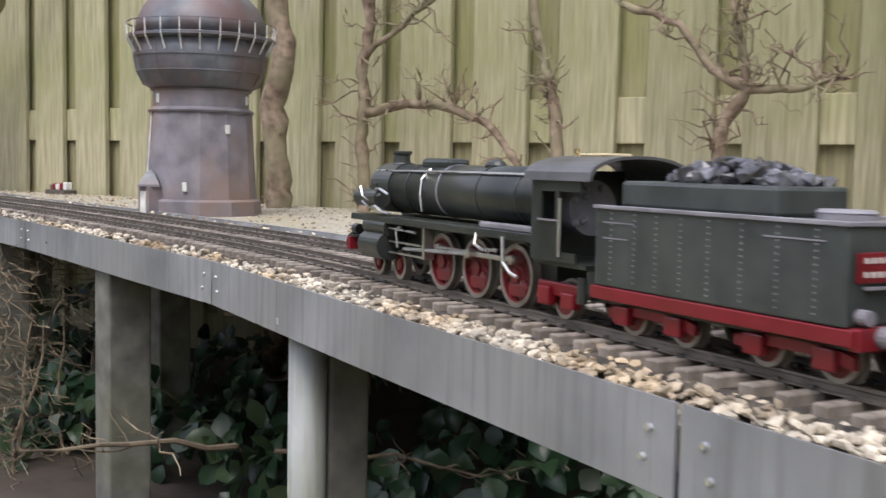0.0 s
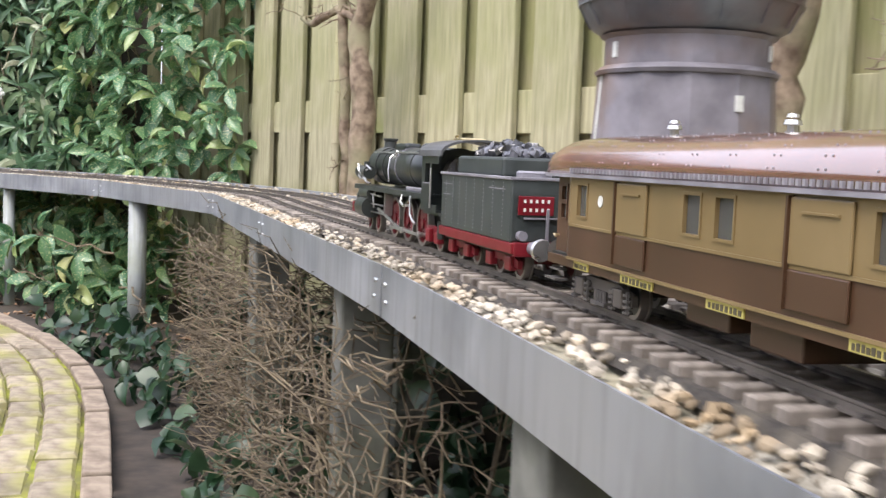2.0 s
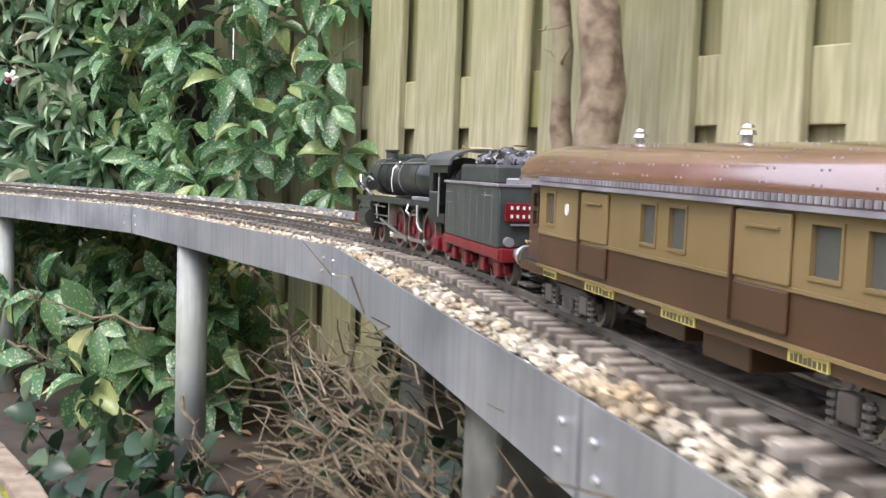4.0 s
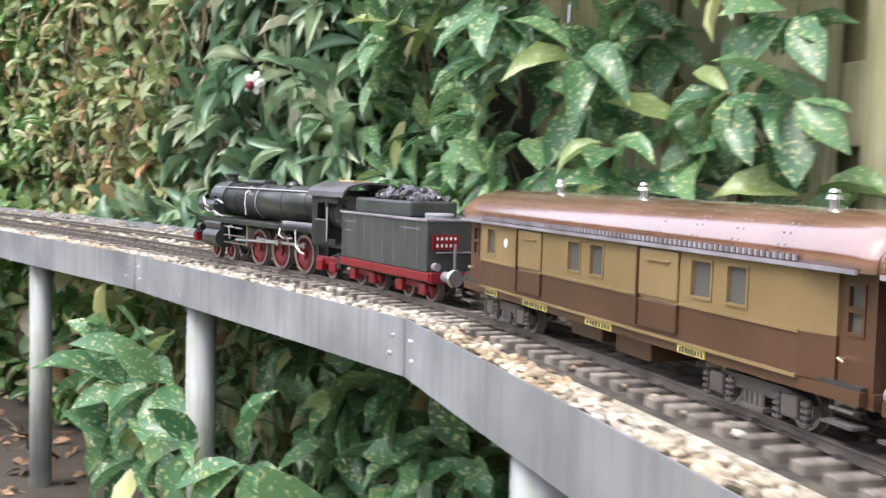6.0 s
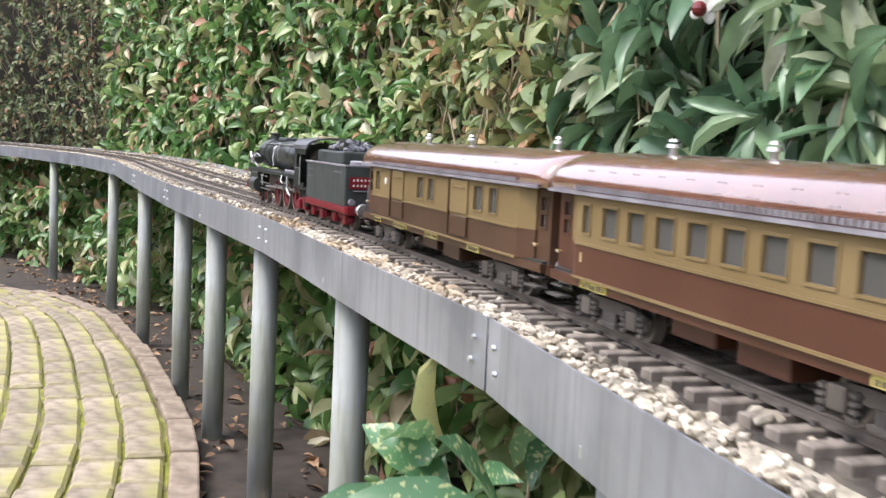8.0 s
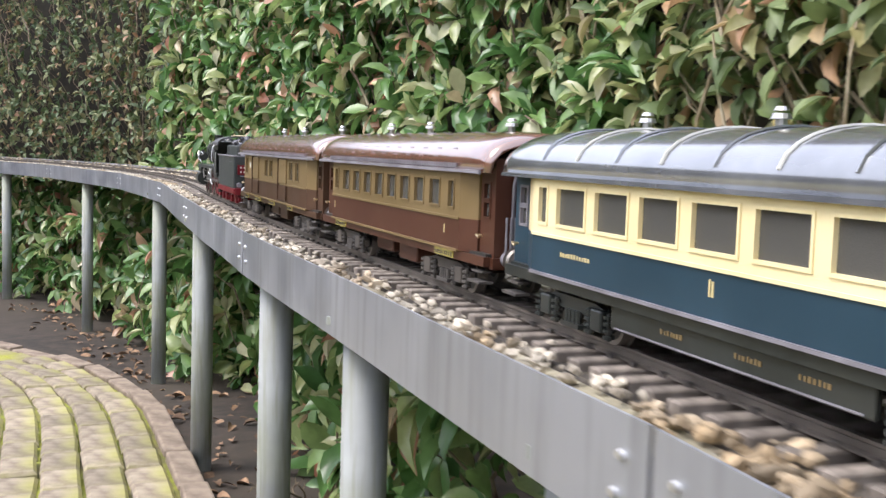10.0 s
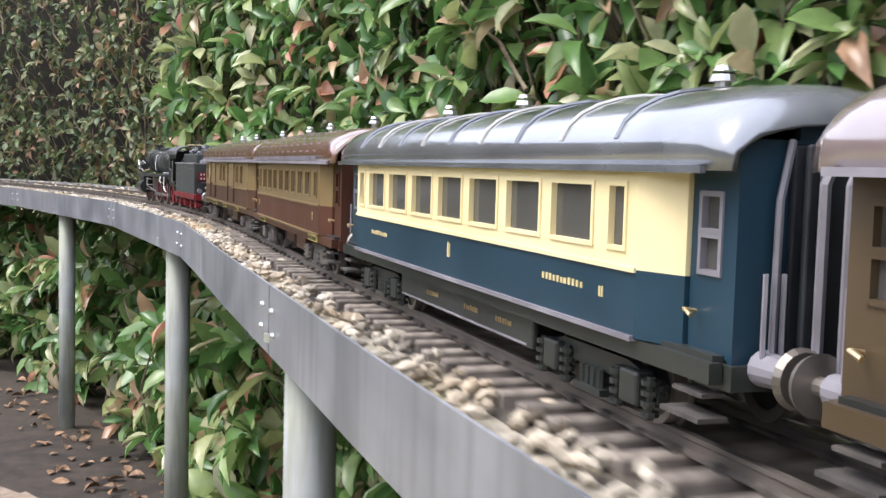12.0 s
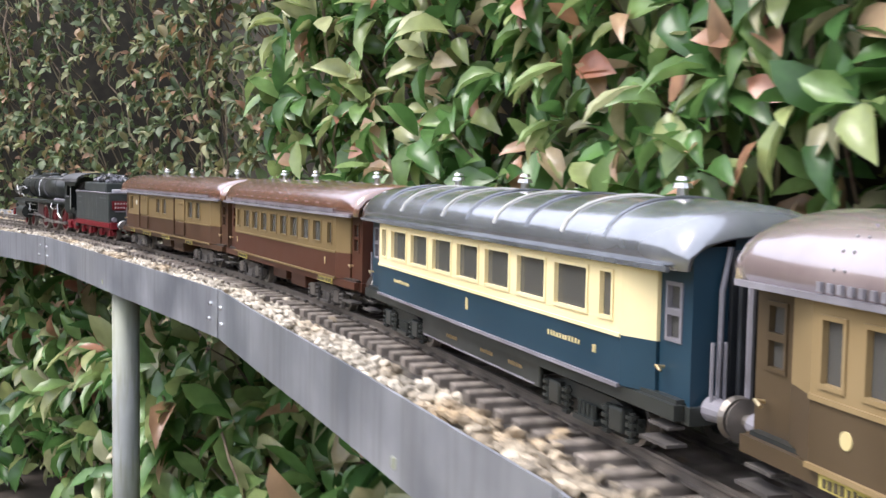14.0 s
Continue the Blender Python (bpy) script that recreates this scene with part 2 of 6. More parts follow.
AUCUBA = leaf_mat("spotted_leaf", [(0.0, (0.055, 0.145, 0.065)), (0.5, (0.10, 0.225, 0.105)), (0.90, (0.15, 0.28, 0.12)), (0.97, (0.30, 0.38, 0.13)), (1.0, (0.55, 0.55, 0.25))], 0.30, vein=(0.46, 0.50, 0.25))
DARKLEAF = leaf_mat("dark_glossy_leaf", [(0.0, (0.106, 0.207, 0.118)), (0.55, (0.219, 0.366, 0.200)), (0.85, (0.452, 0.579, 0.331)), (1.0, (0.640, 0.640, 0.469))], 0.28)
IVY = leaf_mat("ivy_leaf", [(0.0, (0.016, 0.045, 0.022)), (0.6, (0.034, 0.085, 0.038)), (1.0, (0.10, 0.15, 0.07))], 0.35)
FINELEAF = leaf_mat("small_leaf", [(0.0, (0.117, 0.193, 0.064)), (0.6, (0.307, 0.388, 0.152)), (0.85, (0.520, 0.475, 0.216)), (1.0, (0.614, 0.345, 0.193))], 0.5)

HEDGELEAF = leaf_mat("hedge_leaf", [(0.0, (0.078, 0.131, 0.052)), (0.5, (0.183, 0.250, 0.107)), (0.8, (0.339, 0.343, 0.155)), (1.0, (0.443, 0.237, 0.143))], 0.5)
# near-black, stands in for the deep shade seen through the hedge gaps
GAPSHADE = mat("hedge_gap_shade", (0.030, 0.026, 0.018), (0.060, 0.052, 0.036), 0.9, scale=20, bump=0.3)


def glass_mat():
    """Dusty model glazing: half clear, glossy; the grey base is lightened to stand in for reflections."""
    m = bpy.data.materials.new("coach_glass")
    m.use_nodes = True
    n, l = m.node_tree.nodes, m.node_tree.links
    b = n["Principled BSDF"]
    nz = n.new("ShaderNodeTexNoise")
    nz.inputs["Scale"].default_value = 60.0
    ramp = n.new("ShaderNodeValToRGB")
    # greys carry dust and a painted share of reflected light
    ramp.color_ramp.elements[0].color, ramp.color_ramp.elements[1].color = (0.06, 0.062, 0.06, 1), (0.17, 0.165, 0.15, 1)
    l.new(nz.outputs["Fac"], ramp.inputs["Fac"])
    l.new(ramp.outputs["Color"], b.inputs["Base Color"])
    b.inputs["Transmission Weight"].default_value = 0.3
    b.inputs["Roughness"].default_value, b.inputs["IOR"].default_value = 0.10, 1.45
    return m


GLASS = glass_mat()


# ---------------------------------------------------------------- mesh helpers
def part(name, bm, material, parent=None, label="", smooth=False):
    """Links a bmesh as one mesh object, under a thing or a part if given."""
    me = bpy.data.meshes.new(name)
    bmesh.ops.recalc_face_normals(bm, faces=bm.faces)
    if smooth:
        for f in bm.faces:
            f.smooth = True
    bm.to_mesh(me)
    bm.free()
    me.materials.append(material)
    ob = new(name, me)
    if parent:
        ob.parent = parent
    if label:
        ob["label"] = label
    return ob


def thing(name, label, category, group="", kind="", m=None):
    ob = new(name)
    ob.empty_display_size = 0.02
    tagged(ob, label, category, group, kind)
    if m:
        ob.matrix_basis = m
    return ob


def box(bm, x0, x1, y0, y1, z0, z1, bevel=0.0):
    m = Matrix.Translation(((x0 + x1) / 2, (y0 + y1) / 2, (z0 + z1) / 2)) @ Matrix.Diagonal((x1 - x0, y1 - y0, z1 - z0, 1))
    r = bmesh.ops.create_cube(bm, size=1, matrix=m)
    if bevel:
        es = list({e for v in r["verts"] for e in v.link_edges})
        bmesh.ops.bevel(bm, geom=es, offset=bevel, segments=2, affect="EDGES", profile=0.5)


def cyl(bm, p, q, r, r2=None, n=16):
    p, q = Vector(p), Vector(q)
    d = q - p
    m = Matrix.Translation((p + q) / 2) @ d.to_track_quat("Z", "Y").to_matrix().to_4x4()
    bmesh.ops.create_cone(bm, cap_ends=True, segments=n, radius1=r, radius2=r if r2 is None else r2, depth=d.length, matrix=m)


def ball(bm, c, r, sx=1, sy=1, sz=1, n=12):
    bmesh.ops.create_uvsphere(bm, u_segments=n, v_segments=max(6, n // 2), radius=r, matrix=Matrix.Translation(c) @ Matrix.Diagonal((sx, sy, sz, 1)))


def ring(bm, c, axis, r, w, t, n=28):
    """A flat ring of outer radius r, width w, thickness t, round an axis 'x', 'y' or 'z'."""
    turn = {"x": Euler((0, radians(90), 0)), "y": Euler((radians(90), 0, 0)), "z": Euler((0, 0, 0))}[axis].to_matrix().to_4x4()
    m = Matrix.Translation(c) @ turn
    rows = []
    for k in range(n):
        a = 2 * math.pi * k / n
        ca, sa = math.cos(a), math.sin(a)
        rows.append([bm.verts.new(m @ Vector((rr * ca, rr * sa, h))) for rr, h in ((r, -t / 2), (r, t / 2), (r - w, t / 2), (r - w, -t / 2))])
    for k in range(n):
        a, b = rows[k], rows[(k + 1) % n]
        for j in range(4):
            bm.faces.new((a[j], b[j], b[(j + 1) % 4], a[(j + 1) % 4]))


def tube(bm, pts, radii, n=7, cap=True):
    """A bent tapering tube through points."""
    rows = []
    pts = [Vector(p) for p in pts]
    for i, p in enumerate(pts):
        d = (pts[min(i + 1, len(pts) - 1)] - pts[max(i - 1, 0)]).normalized()
        a = d.orthogonal().normalized() if i == 0 else (last - last.dot(d) * d).normalized()
        last = a
        b = d.cross(a)
        r = radii[i] if hasattr(radii, "__len__") else radii
        rows.append([bm.verts.new(p + r * (math.cos(k * 2 * math.pi / n) * a + math.sin(k * 2 * math.pi / n) * b)) for k in range(n)])
    for u, v in zip(rows, rows[1:]):
        for k in range(n):
            bm.faces.new((u[k], u[(k + 1) % n], v[(k + 1) % n], v[k]))
    if cap:
        bm.faces.new(rows[0][::-1])
        bm.faces.new(rows[-1])


def lathe(bm, profile, n=32, c=(0, 0, 0)):
    rows = []
    for r, z in profile:
        rows.append([bm.verts.new((c[0] + r * math.cos(2 * math.pi * k / n), c[1] + r * math.sin(2 * math.pi * k / n), c[2] + z)) for k in range(n)])
    for u, v in zip(rows, rows[1:]):
        for k in range(n):
            bm.faces.new((u[k], u[(k + 1) % n], v[(k + 1) % n], v[k]))
    bm.faces.new(rows[0][::-1])
    bm.faces.new(rows[-1])


def extrude_x(bm, profile, x0, x1):
    """Closed profile of (y, z), swept along x."""
    a = [bm.verts.new((x0, y, z)) for y, z in profile]
    b = [bm.verts.new((x1, y, z)) for y, z in profile]
    k = len(profile)
    for i in range(k):
        bm.faces.new((a[i], a[(i + 1) % k], b[(i + 1) % k], b[i]))
    bm.faces.new(a[::-1])
    bm.faces.new(b)


def raw(name, verts, faces, material, smooth=False):
    me = bpy.data.meshes.new(name)
    me.from_pydata([tuple(v) for v in verts], [], [tuple(f) for f in faces])
    if smooth:
        me.polygons.foreach_set("use_smooth", [True] * len(me.polygons))
    me.materials.append(material)
    me.update()
    return new(name, me)


# ---------------------------------------------------------------- the plan: line of the deck's metal edge, in plan
EDGE = np.array([(1.45, -1.95), (1.11, -1.35), (0.77, -0.75), (0.43, -0.145), (0.093, 0.459), (-0.243, 1.063), (-0.668, 1.665), (-1.11, 2.225),
                 (-1.554, 2.785), (-2.167, 3.195), (-2.762, 3.37), (-3.474, 3.506), (-4.250, 3.609), (-4.875, 3.709),
                 (-5.561, 3.826), (-6.196, 3.863), (-6.991, 3.789), (-7.69, 3.59), (-8.36, 3.27), (-8.9, 2.85)])
TOP, RAILTOP, HALF = 0.400, 0.414, 0.061


def smooth_line(p, n=40, rounds=30):
    q = np.vstack([2 * p[0] - p[1], p, 2 * p[-1] - p[-2]])
    out = []
    for i in range(1, len(q) - 2):
        a, b, c, d = q[i - 1:i + 3]
        for k in range(n):
            u = k / n
            out.append(0.5 * (2 * b + (c - a) * u + (2 * a - 5 * b + 4 * c - d) * u * u + (3 * b - a - 3 * c + d) * u ** 3))
    out.append(p[-1])
    out = np.array(out)
    for _ in range(rounds):
        out[1:-1] = 0.25 * out[:-2] + 0.5 * out[1:-1] + 0.25 * out[2:]
    return out


def beside(c, d):
    """The line c moved by d to the right of the way of travel (away from the metal edge)."""
    t = np.gradient(c, axis=0)
    t /= np.linalg.norm(t, axis=1)[:, None]
    return c + d * np.stack([t[:, 1], -t[:, 0]], 1)


LINE = smooth_line(EDGE)
RIM = np.concatenate([[a + (c - a) * k / 40 for k in range(40)] for a, c in zip(EDGE, EDGE[1:])] + [EDGE[-1:]])   # straight panels
TRACK = beside(LINE, HALF)
TRACK_B = beside(LINE, HALF + 0.088)
REACH = np.concatenate([[0], np.cumsum(np.linalg.norm(np.diff(TRACK, axis=0), axis=1))])
REACH -= REACH[80]


def on_line(c, s):
    """Point and unit way at reach s, along a line that is parallel to the track."""
    p = np.array([np.interp(s, REACH, c[:, 0]), np.interp(s, REACH, c[:, 1])])
    q = np.array([np.interp(s + 0.02, REACH, c[:, 0]), np.interp(s + 0.02, REACH, c[:, 1])])
    o = np.array([np.interp(s - 0.02, REACH, c[:, 0]), np.interp(s - 0.02, REACH, c[:, 1])])
    d = q - o
    return p, d / np.linalg.norm(d)


def ease(a, b, s):
    u = np.clip((s - a) / (b - a), 0.0, 1.0)
    return u * u * (3 - 2 * u)


def sag(s):
    """How far the track has sunk into its ballast at reach s."""
    return 0.0078 * ease(3.75, 4.45, s)


def ground_z(x, y):
    """Soil level: falls gently towards the far end of the viaduct."""
    k = min(1.0, max(0.0, (-x - 3.6) / 3.0))
    return 0.015 - 0.115 * k * k * (3 - 2 * k) + 0.008 * noise.noise((x * 3, y * 3, 0))


# ---------------------------------------------------------------- ground, path
def build_ground():
    bm = bmesh.new()
    xs = [-400, -80, -25, -13] + [-11 + 0.25 * i for i in range(53)] + [4, 10, 40, 400]
    ys = [-400, -80, -20, -6] + [-3 + 0.25 * i for i in range(37)] + [8, 14, 40, 400]
    grid = [[bm.verts.new((x, y, ground_z(x, y))) for x in xs] for y in ys]
    for j in range(len(ys) - 1):
        for i in range(len(xs) - 1):
            bm.faces.new((grid[j][i], grid[j][i + 1], grid[j + 1][i + 1], grid[j + 1][i]))
    tagged(part("ground", bm, SOIL, smooth=True), "bare dark garden soil under the viaduct", "ground", kind="structure")


build_ground()

PATH_EDGE = smooth_line(np.array([(0.6, -0.9), (-0.15, 0.35), (-0.62, 1.2), (-1.22, 2.0), (-1.75, 2.62), (-2.4, 3.06), (-3.1, 3.28),
                                  (-3.75, 3.50), (-4.35, 3.62), (-4.95, 3.71), (-5.45, 3.76), (-5.9, 3.72), (-6.35, 3.55), (-6.9, 3.2), (-7.4, 2.7)]), 16, 10)


def path_z(x, y):
    return ground_z(x, y) + 0.022


def build_path():
    path = thing("pavement", "mossy garden path of small clay pavers", "path", kind="structure")
    inner = beside(PATH_EDGE, -1.5)
    bm = bmesh.new()
    a = [bm.verts.new((x, y, path_z(x, y) - 0.004)) for x, y in PATH_EDGE]
    mid = beside(PATH_EDGE, -0.5)
    c = [bm.verts.new((x, y, path_z(x, y) - 0.004)) for x, y in mid]
    b = [bm.verts.new((x, y, path_z(x, y) - 0.004)) for x, y in inner]
    for u, v in ((a, c), (c, b)):
        for i in range(len(u) - 1):
            bm.faces.new((u[i], u[i + 1], v[i + 1], v[i]))
    part("joint_bed", bm, MOSS, path, "bright yellow-green moss in the joints")
    reach = np.concatenate([[0], np.cumsum(np.linalg.norm(np.diff(PATH_EDGE, axis=0), axis=1))])
    # kerb stones along the border
    s = 1.2
    meshes = []
    for w, d in ((0.104, 0.056), (0.098, 0.054), (0.108, 0.058)):
        bm = bmesh.new()
        box(bm, -w / 2, w / 2, -d / 2, d / 2, -0.03, 0.006)
        bmesh.ops.bevel(bm, geom=[e for e in bm.edges if all(v.co.z > 0 for v in e.verts)], offset=0.005, segments=1, affect="EDGES")
        me = bpy.data.meshes.new("paver")
        bm.to_mesh(me)
        bm.free()
        me.materials.append(PAVER)
        meshes.append(me)
    kerb_meshes = []
    for w in (0.19, 0.16):
        bm = bmesh.new()
        box(bm, -w / 2, w / 2, -0.02, 0.02, -0.05, 0.008, 0.004)
        me = bpy.data.meshes.new("kerb_stone")
        bm.to_mesh(me)
        bm.free()
        me.materials.append(KERB)
        kerb_meshes.append(me)
    while s < reach[-1] - 0.3:
        p = np.array([np.interp(s, reach, PATH_EDGE[:, k]) for k in (0, 1)])
        q = np.array([np.interp(s + 0.05, reach, PATH_EDGE[:, k]) for k in (0, 1)])
        ob = new("kerb_stone", random.choice(kerb_meshes))
        ob.parent = path
        ob.matrix_basis = pose(p[0], p[1], path_z(*p), random.uniform(-2, 2), random.uniform(-2, 2), math.degrees(math.atan2(q[1] - p[1], q[0] - p[0])))
        s += 0.197
    rest_v, rest_f = [], []
    count = 0
    for row in range(22):
        d = -0.055 - 0.0605 * row
        c = beside(PATH_EDGE, d)
        rc = np.concatenate([[0], np.cumsum(np.linalg.norm(np.diff(c, axis=0), axis=1))])
        s = 0.6 + (0.055 if row % 2 else 0.0)
        while s < rc[-1] - 0.1:
            p = np.array([np.interp(s, rc, c[:, k]) for k in (0, 1)])
            q = np.array([np.interp(s + 0.04, rc, c[:, k]) for k in (0, 1)])
            m = pose(p[0], p[1], path_z(*p) + random.uniform(-0.004, 0.003), random.uniform(-2, 2), random.uniform(-2, 2), math.degrees(math.atan2(q[1] - p[1], q[0] - p[0])) + random.uniform(-2, 2))
            near = -6.0 < p[0] < -3.2 or (-1.9 < p[0] < -0.9 and row < 7)
            me = random.choice(meshes)
            if near and count < 300 and row < 9:
                ob = new("paver", me)
                ob.parent = path
                ob.matrix_basis = m
                count += 1
            else:
                k = len(rest_v)
                rest_v += [m @ v.co for v in me.vertices]
                rest_f += [[k + i for i in f.vertices] for f in me.polygons]
            s += 0.112
    ob = raw("paver_field", rest_v, rest_f, PAVER)
    ob.parent = path
    ob["kind"] = "stuff"


# ---------------------------------------------------------------- deck of the viaduct
def ribbon(bm, left, right, z0, z1):
    """A slab between two lines in plan."""
    rows = []
    for (a, b), (c, d) in zip(left, right):
        rows.append([bm.verts.new((a, b, z1)), bm.verts.new((c, d, z1)), bm.verts.new((c, d, z0)), bm.verts.new((a, b, z0))])
    for u, v in zip(rows, rows[1:]):
        for k in range(4):
            bm.faces.new((u[k], v[k], v[(k + 1) % 4], u[(k + 1) % 4]))
    bm.faces.new(rows[0])
    bm.faces.new(rows[-1][::-1])


DECK_BACK = 0.27


def build_deck():
    deck = thing("viaduct_deck", "grey galvanised sheet edging round a raised garden railway deck on posts", "viaduct", kind="structure")
    bm = bmesh.new()
    ribbon(bm, RIM, beside(LINE, DECK_BACK), TOP - 0.030, TOP - 0.010)
    part("deck_board", bm, DECKWOOD, deck, "dark weathered boards")
    bm = bmesh.new()
    ribbon(bm, RIM, beside(LINE, DECK_BACK - 0.002), TOP - 0.010, TOP - 0.006)
    part("grit_bed", bm, GRIT, deck, "fine pale grit under the ballast")
    bm = bmesh.new()
    ribbon(bm, beside(LINE, DECK_BACK), beside(LINE, DECK_BACK + 0.003), TOP - 0.043, TOP + 0.006)
    part("rear_edge", bm, ZINC, deck)
    # sheet panels, butted with a narrow joint, each bent a little at the corner of the line
    idx = [40 * k for k in range(len(EDGE))]
    for a, b in zip(idx, idx[1:]):
        seg = RIM[a:b + 1].copy()
        seg[0] += (seg[1] - seg[0]) * 0.10
        seg[-1] -= (seg[-1] - seg[-2]) * 0.10
        t = np.gradient(seg, axis=0)
        t /= np.linalg.norm(t, axis=1)[:, None]
        out = np.stack([-t[:, 1], t[:, 0]], 1)
        wav = 0.0006 * np.sin(np.linspace(0, 9, len(seg)) + a)[:, None]
        bm = bmesh.new()
        ribbon(bm, seg + out * (0.0016 + wav), seg + out * wav, TOP - 0.043, TOP)
        panel = part("fascia_panel", bm, ZINC, deck, "dull grey zinc sheet with a bolted joint")
        for end, dirn in ((0, 1), (-1, -1)):
            for along, dz in ((0.016, -0.014), (0.020, -0.028)):
                k = seg[end] + dirn * t[end] * along + out[end] * 0.0018
                bm = bmesh.new()
                cyl(bm, (*k, TOP + dz), (*(k + out[end] * 0.0022), TOP + dz), 0.0019, 0.0015, 8)
                part("bolt", bm, BOLT, panel)
    return deck


build_deck()


def along_edge(s, o):
    """A point at s along the metal edge from its third corner, o behind it."""
    q = EDGE[2:]
    cum = np.concatenate([[0], np.cumsum(np.linalg.norm(np.diff(q, axis=0), axis=1))])
    k = int(np.searchsorted(cum, s)) - 1
    d = (q[k + 1] - q[k]) / (cum[k + 1] - cum[k])
    return q[k] + d * (s - cum[k]) + o * np.array([d[1], -d[0]]), d


def build_posts():
    for s in (1.885, 4.76, 5.45, 6.00, 6.42, 6.75, 7.07, 7.74, 8.60, 9.50, 10.3, 11.0):
        p, d = along_edge(s, 0.026)
        g = ground_z(*p)
        post = thing("support_post", "round galvanised steel tube carrying the railway deck", "post", "posts under the viaduct", m=pose(p[0], p[1], g, 0, 0, random.uniform(0, 90)))
        bm = bmesh.new()
        cyl(bm, (0, 0, -0.05), (0, 0, TOP - 0.030 - g), 0.0225 if s == 4.76 else 0.0165, n=24)
        ob = part("tube", bm, TUBE, post)
        for f in ob.data.polygons:
            f.use_smooth = len(f.vertices) == 4
        bm = bmesh.new()
        box(bm, -0.021, 0.021, -0.021, 0.021, TOP - 0.036 - g, TOP - 0.0305 - g)
        part("head_plate", bm, TUBE, post)
    for s, o in ((0.9, 0.035), (1.895, 0.060), (2.46, 0.035), (3.05, 0.04), (3.72, 0.04), (2.8, 0.22), (3.5, 0.22), (4.4, 0.22)):
        p, d = along_edge(s, o)
        g = ground_z(*p)
        post = thing("square_post", "square grey weathered post under the deck", "post", "square posts under the viaduct", m=pose(p[0], p[1], g, 0, 0, math.degrees(math.atan2(d[1], d[0])) + random.uniform(-6, 6)))
        bm = bmesh.new()
        w = 0.019 if s == 1.895 else 0.028
        box(bm, -w, w, -w, w, -0.05, TOP - 0.030 - g, 0.003)
        part("timber", bm, POSTGREY, post)


build_posts()


# ---------------------------------------------------------------- track
def sweep_profile(bm, c, prof, z):
    t = np.gradient(c, axis=0)
    t /= np.linalg.norm(t, axis=1)[:, None]
    nrm = np.stack([t[:, 1], -t[:, 0]], 1)
    rows = [[bm.verts.new((p[0] + n[0] * y, p[1] + n[1] * y, z - w + h)) for y, h in prof] for p, n, w in zip(c, nrm, sag(REACH))]
    k = len(prof)
    for u, v in zip(rows, rows[1:]):
        for i in range(k):
            bm.faces.new((u[i], v[i], v[(i + 1) % k], u[(i + 1) % k]))
    bm.faces.new(rows[0])
    bm.faces.new(rows[-1][::-1])


RAILSHAPE = [(-0.0022, 0), (0.0022, 0), (0.0022, 0.0008), (0.0006, 0.0014), (0.0006, 0.0036), (0.0013, 0.0042), (0.0013, 0.0054), (-0.0013, 0.0054), (-0.0013, 0.0042), (-0.0006, 0.0036), (-0.0006, 0.0014), (-0.0022, 0.0008)]
TIE_TOP = RAILTOP - 0.0054
GAUGE = 0.032


def build_track(line, name, label, singles):
    tr = thing(name, label, "railway track", "garden railway tracks", kind="structure")
    for side in (-1, 1):
        bm = bmesh.new()
        sweep_profile(bm, beside(line, side * (GAUGE / 2 + 0.0013)), RAILSHAPE, TIE_TOP)
        part("rail", bm, RAIL, tr, "tarnished brown steel rail")
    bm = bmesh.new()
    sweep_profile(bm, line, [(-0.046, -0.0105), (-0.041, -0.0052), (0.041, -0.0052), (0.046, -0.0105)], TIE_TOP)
    part("packed_bed", bm, SHADEBED, tr, "grit packed between the sleepers, its colour darkened for shade")
    meshes = []
    for w in (0.0088, 0.0080, 0.0094):
        bm = bmesh.new()
        box(bm, -w / 2, w / 2, -0.0375, 0.0375, -0.008, 0)
        bmesh.ops.bevel(bm, geom=[e for e in bm.edges if all(v.co.z > -0.001 for v in e.verts)], offset=0.0007, segments=1, affect="EDGES")
        me = bpy.data.meshes.new("sleeper")
        bm.to_mesh(me)
        bm.free()
        me.materials.append(TIE)
        meshes.append(me)
    rest_v, rest_f, ch_v, ch_f = [], [], [], []
    cube = [(x, y, z) for x in (-1, 1) for y in (-1, 1) for z in (0, 1)]
    quads = [(0, 1, 3, 2), (4, 6, 7, 5), (0, 4, 5, 1), (2, 3, 7, 6), (0, 2, 6, 4), (1, 5, 7, 3)]
    s, n = REACH[0] + 0.1, 0
    while s < REACH[-1] - 0.2:
        p, d = on_line(line, s)
        m = pose(p[0], p[1], TIE_TOP - sag(s) + random.uniform(-0.0006, 0.0002), 0, 0, math.degrees(math.atan2(d[1], d[0])) + random.uniform(-1.5, 1.5)) @ pose(0, random.uniform(-0.001, 0.001), 0)
        me = random.choice(meshes)
        if singles and n < 300 and (1.0 < s < 2.6 or 4.0 < s < 5.6 or 6.2 < s < 9.4):
            ob = new("sleeper", me)
            ob.parent = tr
            ob.matrix_basis = m
            n += 1
        else:
            k = len(rest_v)
            rest_v += [m @ v.co for v in me.vertices]
            rest_f += [[k + i for i in f.vertices] for f in me.polygons]
        for side in (-1, 1):
            for e in (-1, 1):
                k = len(ch_v)
                ch_v += [m @ Vector((x * 0.0016, side * (GAUGE / 2 + 0.0013) + e * 0.0027 + y * 0.0012, z * 0.0020)) for x, y, z in cube]
                ch_f += [[k + i for i in f] for f in quads]
        s += 0.0204
    for nm, v, f, mt in (("sleeper_run", rest_v, rest_f, TIE), ("rail_chair_run", ch_v, ch_f, CHAIR)):
        ob = raw(nm, v, f, mt)
        ob.parent = tr
        ob["kind"] = "stuff"


